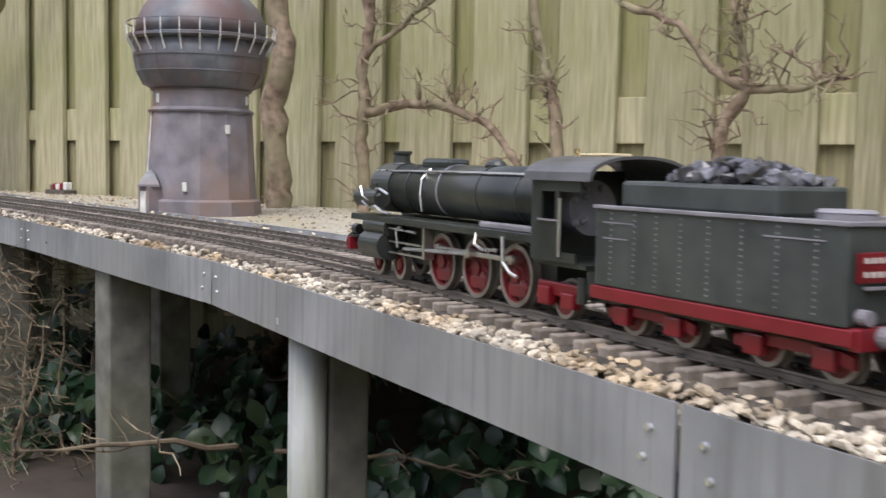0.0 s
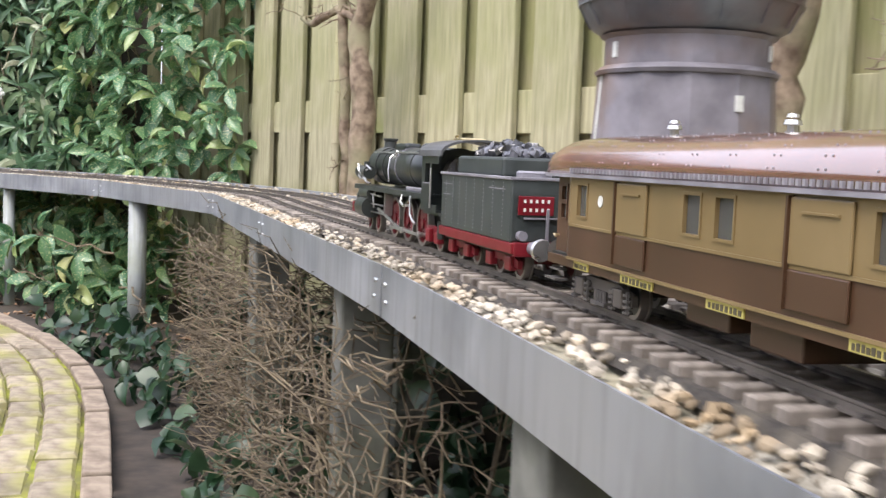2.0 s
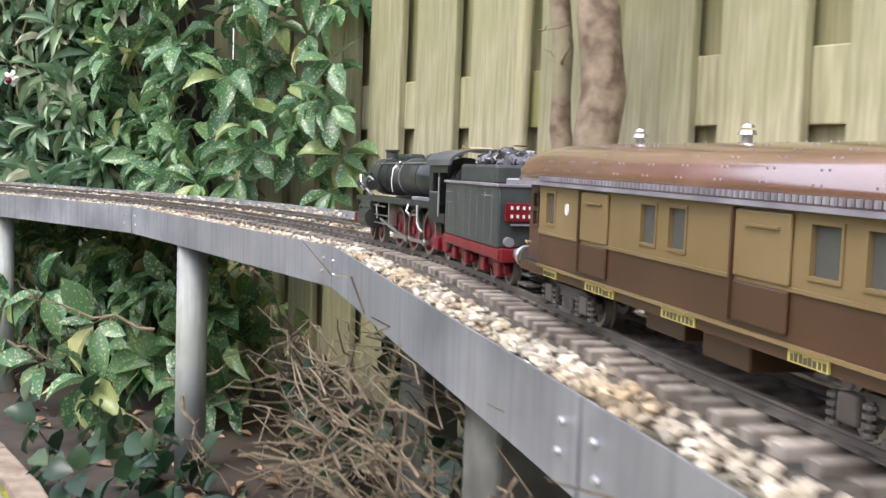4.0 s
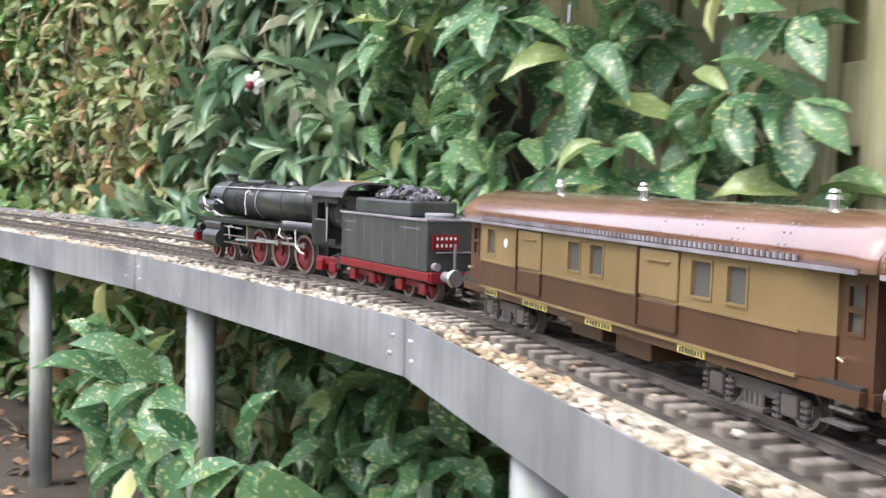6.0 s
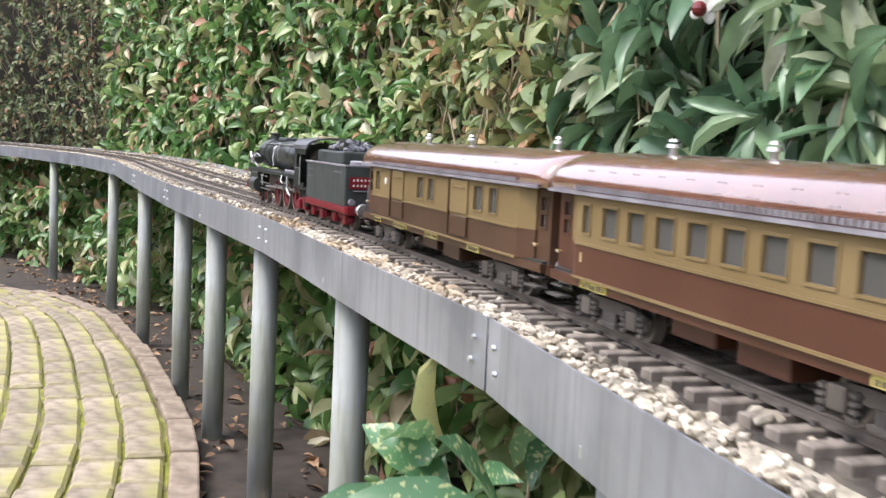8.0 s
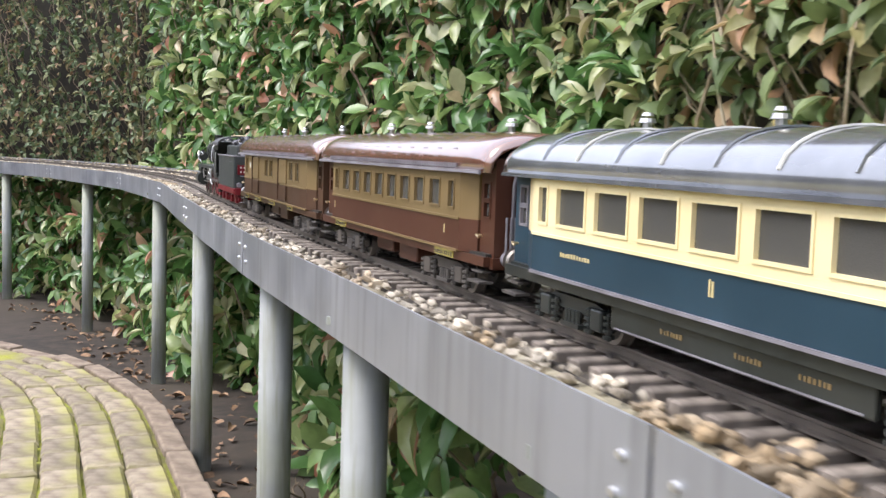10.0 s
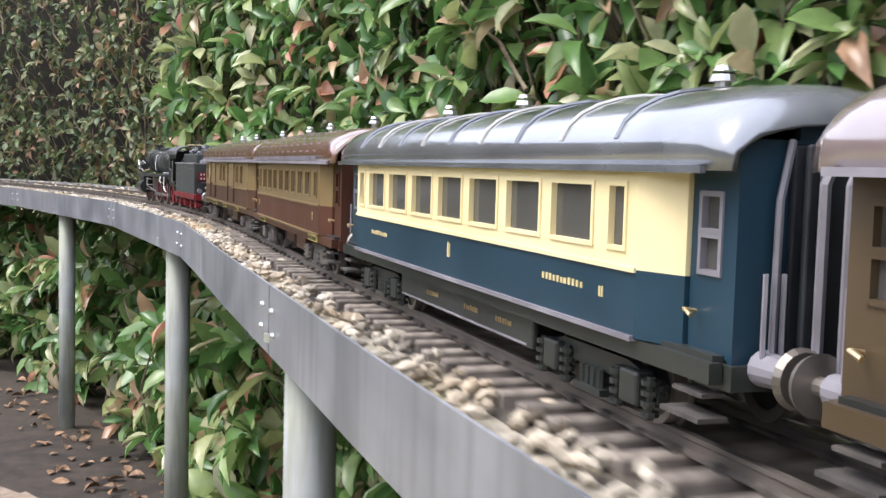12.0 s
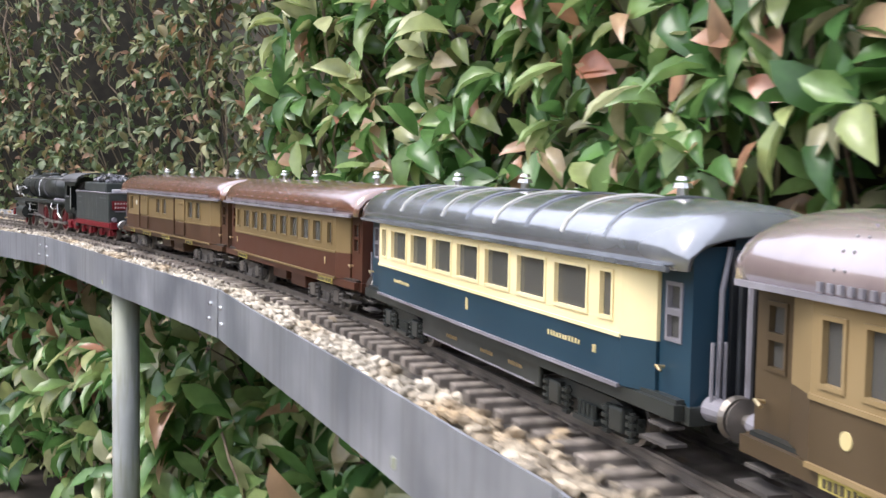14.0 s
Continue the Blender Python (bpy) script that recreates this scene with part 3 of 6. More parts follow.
build_track(TRACK, "track_near", "model railway track with grey weathered sleepers in pale ballast", True)
build_track(TRACK_B, "track_far", "second model railway track lying behind the first", False)


def stone_shapes():
    out = []
    for k in range(8):
        bm = bmesh.new()
        bmesh.ops.create_icosphere(bm, subdivisions=1, radius=1)
        for v in bm.verts:
            v.co *= random.uniform(0.6, 1.15)
            v.co.z *= 0.7
        bm.verts.ensure_lookup_table()
        out.append((np.array([v.co for v in bm.verts]), [[v.index for v in f.verts] for f in bm.faces]))
        bm.free()
    return out


SHAPES = stone_shapes()


def scatter_stones(name, n, lo, hi, where, material, label):
    """where() gives a point and a size factor."""
    vs, fs = [], []
    k = 0
    for _ in range(n):
        p, z, f = where()
        v, faces = random.choice(SHAPES)
        r = random.uniform(lo, hi) * f
        m = np.array(Euler((random.uniform(-0.5, 0.5), random.uniform(-0.5, 0.5), random.uniform(0, 6.3))).to_matrix())
        w = (v * (r * random.uniform(0.8, 1.5), r, r)) @ m.T + (p[0], p[1], z)
        vs += w.tolist()
        fs += [[k + i for i in q] for q in faces]
        k += len(v)
    ob = raw(name, vs, fs, material)
    return tagged(ob, label, "ballast", kind="stuff")


def ballast_share(s):
    """How much loose grit lies along the track at reach s."""
    return np.interp(s, (1.85, 2.05, 3.2, 3.6, 6.2, 6.45, 8.0, 8.3), (1.0, 0.28, 0.28, 1.0, 1.0, 0.25, 0.35, 1.0))


def ballast_near():
    s = random.uniform(REACH[0] + 0.8, REACH[-1] - 0.3)
    while random.random() > ballast_share(s):
        s = random.uniform(REACH[0] + 0.8, REACH[-1] - 0.3)
    o = random.choice((random.uniform(0.003, 0.022), random.uniform(0.003, 0.018), random.uniform(0.008, 0.025), random.uniform(0.026, 0.10)))
    p, d = on_line(beside_cache(o), s)
    if o < 0.034:
        return p, TOP - 0.0040 + (0.0045 - 0.5 * sag(s)) * o / 0.022 + random.uniform(0.0, 0.0035), 0.95
    return p, TIE_TOP - sag(s) - random.uniform(0.0025, 0.0055), 0.5


CACHE = {}


def beside_cache(o):
    k = round(o, 3)
    if k not in CACHE:
        CACHE[k] = beside(RIM, k) if k < 0.028 else beside(LINE, k)
    return CACHE[k]


def ballast_far():
    s = random.uniform(REACH[0] + 0.8, REACH[-1] - 0.3)
    o = random.choice((random.uniform(0.092, 0.118), random.uniform(0.092, 0.118), random.uniform(0.118, 0.18), random.uniform(0.18, 0.265)))
    p, d = on_line(beside_cache(o), s)
    inside = 0.116 < o < 0.182
    return p, TOP + (0.0005 if inside else random.uniform(0.0, 0.005)), (0.6 if inside else 0.95)


scatter_stones("ballast", 16500, 0.0016, 0.0047, ballast_near, STONE, "loose pale cream and brown grit ballast beside the rails")
scatter_stones("ballast_behind", 8000, 0.0022, 0.005, ballast_far, STONE, "pale grit ballast between and behind the tracks")


# ---------------------------------------------------------------- fence
FU = Vector((-0.819, 0.573, 0))           # along the fence, towards the hedge
FN = Vector((-0.573, -0.819, 0))          # out of the fence, to the track
F0 = Vector((0.0, 2.30, 0))
SLOT = 0.548


def fence_m(u, out=0.0, z=0.0):
    p = F0 + FU * u + FN * out
    return pose(p.x, p.y, z, 0, 0, math.degrees(math.atan2(FU.y, FU.x)))


def build_fence():
    fence = thing("fence", "tall softwood garden fence, staggered boards green with algae", "fence", kind="structure")
    u = -2.6
    pitch = 0.192
    while u < 3.4:
        w = 0.132 + random.uniform(-0.004, 0.004)
        for name, off, out, mt, wide in (("front_board", 0.0, 0.0, FENCE, w), ("back_board", pitch / 2, -0.030, FENCE_SHADED, 0.150)):
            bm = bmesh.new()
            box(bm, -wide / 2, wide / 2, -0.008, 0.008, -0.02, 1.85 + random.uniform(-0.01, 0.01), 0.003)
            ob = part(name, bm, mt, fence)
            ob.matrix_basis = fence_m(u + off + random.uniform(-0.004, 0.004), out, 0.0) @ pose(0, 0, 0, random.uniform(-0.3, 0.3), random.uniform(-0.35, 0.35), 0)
        u += pitch
    for z in (SLOT, 1.25, 0.02):
        bm = bmesh.new()
        box(bm, -3.4, 2.6, -0.010, 0.009, z, z + 0.088, 0.002)
        ob = part("cross_rail", bm, FENCE, fence)
        ob.matrix_basis = fence_m(0, -0.018) @ pose(0, 0, 0, 0, 0, 180)
    for u0 in (-0.92, 1.05, 2.62):
        bm = bmesh.new()
        box(bm, -0.045, 0.045, -0.03, 0.03, -0.05, 1.9, 0.004)
        ob = part("fence_post", bm, FENCE_POST, fence, "square sawn fence post")
        ob.matrix_basis = fence_m(u0, 0.040 if u0 < 0 else -0.075)


build_fence()


# ---------------------------------------------------------------- water tower model
def build_tower():
    tw = thing("water_tower", "grey model water tower with a bulging tank, standing beside the tracks", "model tower", m=pose(-0.487, 2.04, TOP - 0.002, 0, 0, 12))
    bm = bmesh.new()
    lathe(bm, [(0.112, 0.0), (0.112, 0.026), (0.106, 0.030)], 12)
    part("plinth", bm, TOWER, tw)
    bm = bmesh.new()
    lathe(bm, [(0.103, 0.030), (0.094, 0.188), (0.090, 0.192)], 12)
    part("shaft", bm, TOWER, tw, "purplish grey plastered shaft")
    bm = bmesh.new()
    lathe(bm, [(0.096, 0.188), (0.098, 0.192), (0.093, 0.196), (0.088, 0.198), (0.088, 0.226), (0.094, 0.230)], 24)
    part("collar", bm, TOWER, tw)
    bm = bmesh.new()
    lathe(bm, [(0.086, 0.228), (0.104, 0.238), (0.117, 0.262), (0.122, 0.290), (0.123, 0.318)], 28)
    bowl = part("tank_bowl", bm, TOWER_DARK, tw, "riveted dark metal tank bowl", smooth=True)
    for z, r in ((0.262, 0.1175), (0.290, 0.1225)):
        bm = bmesh.new()
        ring(bm, (0, 0, z), "z", r + 0.0012, 0.003, 0.0022, 28)
        part("seam", bm, TOWER_DARK, bowl)
    for k in range(14):
        a = 2 * math.pi * k / 14
        bm = bmesh.new()
        tube(bm, [((r + 0.0007) * math.cos(a), (r + 0.0007) * math.sin(a), z) for r, z in ((0.104, 0.238), (0.117, 0.262), (0.122, 0.290), (0.123, 0.316))], 0.0010, 4)
        part("vertical_seam", bm, TOWER_DARK, bowl)
    bm = bmesh.new()
    lathe(bm, [(0.122, 0.318), (0.136, 0.322), (0.136, 0.327), (0.121, 0.330)], 28)
    part("gallery", bm, TOWER_DARK, tw, "narrow gallery ring")
    bm = bmesh.new()
    lathe(bm, [(0.121, 0.330), (0.119, 0.352), (0.107, 0.380), (0.086, 0.403), (0.056, 0.420), (0.020, 0.428), (0.004, 0.429)], 28)
    part("dome", bm, TOWER_DARK, tw, "rounded dark dome", smooth=True)
    for k in range(24):
        a = 2 * math.pi * k / 24
        c, s = math.cos(a), math.sin(a)
        bm = bmesh.new()
        tube(bm, [(0.121 * c, 0.121 * s, 0.296), (0.135 * c, 0.135 * s, 0.322)], 0.0016, 5)
        tube(bm, [(0.135 * c, 0.135 * s, 0.322), (0.136 * c, 0.136 * s, 0.350)], 0.0010, 5)
        part("railing_bracket", bm, PALE, tw, "pale little bracket")
    bm = bmesh.new()
    ring(bm, (0, 0, 0.350), "z", 0.137, 0.002, 0.002, 28)
    part("handrail", bm, TOWER_DARK, tw)
    # small pale windows round the shaft, a down pipe, and the entrance porch
    for a, z in ((-150, 0.205), (-105, 0.045), (-60, 0.15), (-20, 0.205), (60, 0.205)):
        r = 0.088 if z > 0.19 else 0.1035 - 0.057 * (z - 0.03)
        bm = bmesh.new()
        box(bm, r - 0.004, r + 0.0015, -0.004, 0.004, z, z + 0.016)
        ob = part("window", bm, PALE, tw, "small pale window")
        ob.matrix_basis = pose(0, 0, 0, 0, 0, a)
    bm = bmesh.new()
    tube(bm, [(0.100, 0, 0.05), (0.091, 0, 0.19)], 0.0018, 6)
    ob = part("down_pipe", bm, PALE, tw)
    ob.matrix_basis = pose(0, 0, 0, 0, 0, -168)
    porch = part("porch", (lambda b: (box(b, 0.096, 0.126, -0.016, 0.016, 0, 0.052), b)[1])(bmesh.new()), TOWER, tw, "little entrance porch")
    porch.matrix_basis = pose(0, 0, 0, 0, 0, -142)
    bm = bmesh.new()
    lathe(bm, [(0.028, 0.052), (0.027, 0.056), (0.012, 0.075), (0.003, 0.082)], 4, (0.111, 0, 0))
    part("porch_roof", bm, TOWER_DARK, porch, "pointed dark roof")
    bm = bmesh.new()
    box(bm, 0.1255, 0.1275, -0.008, 0.008, 0.002, 0.044)
    part("porch_door", bm, PALE, porch, "pale green door")


build_tower()


# ---------------------------------------------------------------- train
def solid_wheel(name, r, parent, at, side, tyre=WHEELSTEEL, disc=DARKRED, spokes=0):
    """Disc or spoked wheel with a steel tyre; side +1 faces the camera's side."""
    bm = bmesh.new()
    ring(bm, (0, 0, 0), "y", r, 0.0028 if spokes else 0.0022, 0.005, 32)
    ring(bm, (0, -side * 0.0022, 0), "y", r + 0.0014, 0.003, 0.001, 32)
    w = part(name, bm, tyre, parent, "steel-tyred wheel")
    w.matrix_basis = pose(*at)
    bm = bmesh.new()
    if spokes:
        for k in range(spokes):
            a = 2 * math.pi * k / spokes
            tube(bm, [(0, 0, 0), ((r - 0.0024) * math.cos(a), 0, (r - 0.0024) * math.sin(a))], [0.0016, 0.0010], 5)
        cyl(bm, (0, -0.003, 0), (0, 0.003, 0), 0.0042, n=14)
        ring(bm, (0, 0, 0), "y", r - 0.0018, 0.002, 0.004, 32)
    else:
        cyl(bm, (0, -0.0018, 0), (0, 0.0018, 0), r - 0.0016, n=24)
        cyl(bm, (0, -0.003, 0), (0, 0.003, 0), r * 0.3, n=12)
    part("wheel_centre", bm, disc, w, "painted wheel centre")
    return w


def buffers(parent, x, way, z=0.0235, material=WHEELSTEEL):
    for y in (-0.019, 0.019):
        bm = bmesh.new()
        cyl(bm, (x, y, z), (x + way * 0.009, y, z), 0.0044, 0.0036, 14)
        shank = part("buffer_shank", bm, BLACK if material is BLACK else GUTTER, parent)
        bm = bmesh.new()
        cyl(bm, (x + way * 0.008, y, z), (x + way * 0.0135, y, z), 0.0022, n=10)
        cyl(bm, (x + way * 0.0135, y, z), (x + way * 0.0155, y, z), 0.0072, 0.0064, 22)
        part("buffer_head", bm, material, shank, "bright round buffer head")


def bogie(parent, x, wheelbase, frame_mat, wheel_r=0.0105, disc=BLACK, tender=False):
    """A bogie with side frames, axle boxes, coil springs and four wheels."""
    b = part("bogie", (lambda m: (box(m, x - 0.012, x + 0.012, -0.012, 0.012, 0.009, 0.016), m)[1])(bmesh.new()), frame_mat, parent, "sprung bogie")
    for side in (-1, 1):
        bm = bmesh.new()
        y = side * 0.0245
        L = wheelbase / 2 + 0.012
        extr = [(x - L, 0.0075), (x - L, 0.0125), (x - L * 0.55, 0.0165), (x + L * 0.55, 0.0165), (x + L, 0.0125), (x + L, 0.0075), (x + L * 0.4, 0.0105), (x - L * 0.4, 0.0105)]
        a = [bm.verts.new((u, y - 0.0015, z)) for u, z in extr]
        c = [bm.verts.new((u, y + 0.0015, z)) for u, z in extr]
        for i in range(len(extr)):
            bm.faces.new((a[i], a[(i + 1) % len(extr)], c[(i + 1) % len(extr)], c[i]))
        bm.faces.new(a[::-1])
        bm.faces.new(c)
        part("side_frame", bm, frame_mat, b)
        for dx in (-wheelbase / 2, wheelbase / 2):
            bm = bmesh.new()
            box(bm, x + dx - 0.0052, x + dx + 0.0052, y - 0.001 * side if side > 0 else y - 0.0045, y + 0.0045 if side > 0 else y + 0.001, 0.0055, 0.0150, 0.001)
            part("axle_box", bm, frame_mat, b)
            solid_wheel("bogie_wheel", wheel_r, b, (x + dx, side * 0.0175, wheel_r - 0.0003), side, disc=disc)
            if not tender:
                for e in (-0.009, 0.009):
                    bm = bmesh.new()
                    for k in range(4):
                        ring(bm, (x + dx + e, y + side * 0.0022, 0.0045 + k * 0.0028), "z", 0.0026, 0.0013, 0.0014, 10)
                    cyl(bm, (x + dx + e, y + side * 0.0022, 0.003), (x + dx + e, y + side * 0.0022, 0.0145), 0.0012, n=8)
                    part("coil_spring", bm, BLACK if frame_mat is BLACK else CHAIR, b, "dark coil spring")
        if not tender:
            bm = bmesh.new()
            for k in range(4):
                cyl(bm, (x - 0.0055 + k * 0.0037, y + side * 0.002, 0.005), (x - 0.0055 + k * 0.0037, y + side * 0.002, 0.011), 0.0015, n=8)
            box(bm, x - 0.009, x + 0.009, y - 0.001, y + 0.003 * side + 0.001, 0.0035, 0.0055)
            part("leaf_spring", bm, BLACK if frame_mat is BLACK else CHAIR, b)
    return b


def roof_profile(half, eave, crest, thick=0.0016, n=14):
    outer = []
    for k in range(n + 1):
        a = math.pi * k / n
        y = half * math.cos(a)
        z = eave + (crest - eave) * (math.sin(a) ** 0.72)
        outer.append((y, z))
    inner = [(y * 0.95, z - thick if 0 < k < n else z) for k, (y, z) in enumerate(outer)]
    return outer + inner[::-1]


def side_with_windows(parent, name, y, side, x0, x1, z0, z1, openings, material, thick=0.0022):
    """A wall along x with real openings (x0, x1, z0, z1), built of strips and pillars."""
    ya, yb = sorted((y, y - side * thick))
    ops = sorted(openings)
    wb, wt = min(o[2] for o in ops), max(o[3] for o in ops)
    bm = bmesh.new()
    box(bm, x0, x1, ya, yb, z0, wb)
    box(bm, x0, x1, ya, yb, wt, z1)
    x = x0
    for a, b, c, d in ops:
        box(bm, x, a, ya, yb, wb, wt)
        if c > wb:
            box(bm, a, b, ya, yb, wb, c)
        if d < wt:
            box(bm, a, b, ya, yb, d, wt)
        x = b
    box(bm, x, x1, ya, yb, wb, wt)
    wall = part(name, bm, material, parent)
    return wall


def window(parent, y, side, a, b, z0, z1, frame):
    bm = bmesh.new()
    w = 0.0009
    ya, yb = sorted((y + side * 0.0006, y - side * 0.0016))
    box(bm, a - w, a + 0.0004, ya, yb, z0 - w, z1 + w)
    box(bm, b - 0.0004, b + w, ya, yb, z0 - w, z1 + w)
    box(bm, a, b, ya, yb, z1 - 0.0004, z1 + w)
    box(bm, a, b, ya, yb, z0 - w, z0 + 0.0004)
    f = part("window_frame", bm, frame, parent)
    bm = bmesh.new()
    ya, yb = sorted((y - side * 0.0014, y - side * 0.0018))
    box(bm, a, b, ya, yb, z0, z1)
    pane = part("pane", bm, GLASS, f, "dark window glass")
    pane.visible_shadow = False
    return f


def bars(parent, y, side, x0, x1, z0, z1, n, material, name="lettering"):
    """Unreadable lettering: a row of little upright bars."""
    bm = bmesh.new()
    step = (x1 - x0) / n
    ya, yb = sorted((y, y + side * 0.0003))
    for k in range(n):
        h = (z1 - z0) * random.uniform(0.75, 1.0)
        box(bm, x0 + step * (k + 0.12), x0 + step * (k + random.uniform(0.55, 0.85)), ya, yb, z0, z0 + h)
    return part(name, bm, material, parent)


HW = 0.0325      # half width of a coach body
FLOOR, WAIST, EAVE, CREST = 0.0248, 0.0428, 0.0705, 0.0915


def coach(name, label, length, upper, lower, roof_mat, windows, doors=(), ribs=False, frame=None, solebar=None, plates=(), marks=(), end_mat=None, curtains=(), waist=WAIST):
    """Passenger or luggage coach. x is the way of travel, y the side of the metal edge, z from the rail top."""
    c = thing(name, label, "model coach", "coaches of the train")
    end_mat = end_mat or lower
    frame = frame or upper
    solebar = solebar or lower
    hx = length / 2
    main = hx - 0.037
    bm = bmesh.new()
    box(bm, -hx + 0.004, hx - 0.004, -HW + 0.003, HW - 0.003, FLOOR - 0.002, FLOOR + 0.001)
    part("floor", bm, BLACK, c)
    for side in (1, -1):
        bm = bmesh.new()
        ya, yb = sorted((side * HW, side * (HW - 0.0022)))
        box(bm, -main, main, ya, yb, FLOOR, waist)
        low = part("lower_side", bm, lower, c, "painted lower side")
        bm = bmesh.new()
        ya, yb = sorted((side * (HW + 0.0007), side * HW))
        box(bm, -main, main, ya, yb, waist - 0.0008, waist + 0.0006)
        part("waist_moulding", bm, frame, low)
        up = side_with_windows(c, "upper_side", side * HW, side, -main, main, waist, EAVE, windows, upper)
        for a, b, z0, z1 in windows:
            window(up, side * HW, side, a, b, z0, z1, frame)
        for a, b in curtains:
            bm = bmesh.new()
            ya, yb = sorted((side * (HW - 0.005), side * (HW - 0.006)))
            box(bm, a, b, ya, yb, waist + 0.003, EAVE - 0.006)
            part("curtain", bm, GOLD, up, "yellow curtain")
        for a, b in doors:
            bm = bmesh.new()
            ya, yb = sorted((side * (HW + 0.0016), side * (HW + 0.0001)))
            box(bm, a, b, ya, yb, FLOOR + 0.003, waist - 0.0009, 0.0006)
            dl = part("sliding_door", bm, lower, c, "sliding luggage door")
            bm = bmesh.new()
            box(bm, a, b, ya, yb, waist + 0.0007, EAVE - 0.0035, 0.0006)
            part("door_top", bm, upper, dl)
            bm = bmesh.new()
            ya2, yb2 = sorted((side * (HW + 0.0026), side * (HW + 0.0002)))
            box(bm, b, b + 0.0014, ya2, yb2, FLOOR + 0.003, EAVE - 0.003)
            part("door_edge", bm, end_mat, dl, "dark door edge")
            bm = bmesh.new()
            box(bm, a + 0.006, b - 0.008, ya2, yb2, EAVE - 0.0090, EAVE - 0.0082)
            part("door_bar", bm, frame, dl, "thin pale rail")
        # splayed ends with the recessed entrance doors
        for way in (1, -1):
            for z0, z1, mt, nm in ((FLOOR, waist, lower, "splay_lower"), (waist, EAVE, upper, "splay_upper")):
                bm = bmesh.new()
                pts = [(main, HW), (main + 0.016, HW - 0.0050), (main + 0.016, HW - 0.0072), (main, HW - 0.0022)]
                a = [bm.verts.new((way * u, side * v, z0)) for u, v in pts]
                b2 = [bm.verts.new((way * u, side * v, z1)) for u, v in pts]
                for i in range(4):
                    bm.faces.new((a[i], a[(i + 1) % 4], b2[(i + 1) % 4], b2[i]))
                bm.faces.new(a)
                bm.faces.new(b2)
                part(nm, bm, mt, c)
            y = side * (HW - 0.0062)
            xa, xb = sorted((way * (main + 0.0165), way * (hx - 0.003)))
            mid = (xa + xb) / 2
            dop = [(mid - 0.0042, mid + 0.0042, waist + 0.002, waist + 0.0105), (mid - 0.0042, mid + 0.0042, waist + 0.0120, waist + 0.0205)]
            bm = bmesh.new()
            ya, yb = sorted((y, y - side * 0.002))
            lo_y, hi_y = ya, yb
            levels = [FLOOR, waist + 0.002, waist + 0.0105, waist + 0.0120, waist + 0.0205, EAVE]
            across = [xa, mid - 0.0042, mid + 0.0042, xb]
            front = [[bm.verts.new((u, hi_y if side > 0 else lo_y, z)) for u in across] for z in levels]
            rear = [[bm.verts.new((u, lo_y if side > 0 else hi_y, z)) for u in across] for z in levels]
            solid = lambda i, j: 0 <= i < 5 and 0 <= j < 3 and not (j == 1 and i in (1, 3))
            for i in range(5):
                for j in range(3):
                    if not solid(i, j):
                        continue
                    bm.faces.new((front[i][j], front[i][j + 1], front[i + 1][j + 1], front[i + 1][j]))
                    bm.faces.new((rear[i][j], rear[i + 1][j], rear[i + 1][j + 1], rear[i][j + 1]))
                    for di, dj, p, q in ((-1, 0, (i, j), (i, j + 1)), (1, 0, (i + 1, j), (i + 1, j + 1)), (0, -1, (i, j), (i + 1, j)), (0, 1, (i, j + 1), (i + 1, j + 1))):
                        if not solid(i + di, j + dj):
                            bm.faces.new((front[p[0]][p[1]], front[q[0]][q[1]], rear[q[0]][q[1]], rear[p[0]][p[1]]))
            door = part("entrance_door", bm, end_mat, c, "narrow recessed entrance door")
            for a, b, z0, z1 in dop:
                window(door, y, side, a, b, z0, z1, GUTTER if ribs else end_mat)
            bm = bmesh.new()
            tube(bm, [(mid + 0.004, y + side * 0.001, waist - 0.008), (mid + 0.004, y + side * 0.0042, waist - 0.0075), (mid + 0.0005, y + side * 0.0044, waist - 0.0085)], 0.0007, 6)
            part("door_handle", bm, BRASS, door, "bright little handle")
            bm = bmesh.new()
            box(bm, xa, xb, *sorted((y - side * 0.001, y + side * 0.007)), 0.010, 0.0112)
            box(bm, xa + 0.002, xb - 0.002, *sorted((y - side * 0.001, y + side * 0.005)), 0.0155, 0.0165)
            part("footstep", bm, CHAIR, c)
        bm = bmesh.new()
        ya, yb = sorted((side * (HW - 0.001), side * (HW - 0.0045)))
        box(bm, -hx + 0.002, hx - 0.002, ya, yb, FLOOR - 0.0055, FLOOR - 0.0004)
        sole = part("solebar", bm, solebar, c, "steel solebar")
        bm = bmesh.new()
        ya, yb = sorted((side * (HW + 0.0012), side * (HW - 0.0022)))
        box(bm, -main, main, ya, yb, FLOOR - 0.0008, FLOOR + 0.0006)
        part("lower_moulding", bm, GUTTER if ribs else upper, sole)
        for a, b in plates:
            bm = bmesh.new()
            ya, yb = sorted((side * (HW - 0.001), side * (HW - 0.0002)))
            box(bm, a, b, ya, yb, FLOOR - 0.0052, FLOOR - 0.0012)
            pl = part("solebar_plate", bm, YELLOW, sole, "small yellow plate")
            bars(pl, side * (HW - 0.0002), side, a + 0.001, b - 0.001, FLOOR - 0.0046, FLOOR - 0.0018, 8, DARKBAR)
        for a, b, z0, z1, n in marks:
            bars(low, side * HW, side, a, b, z0, z1, n, BAR)
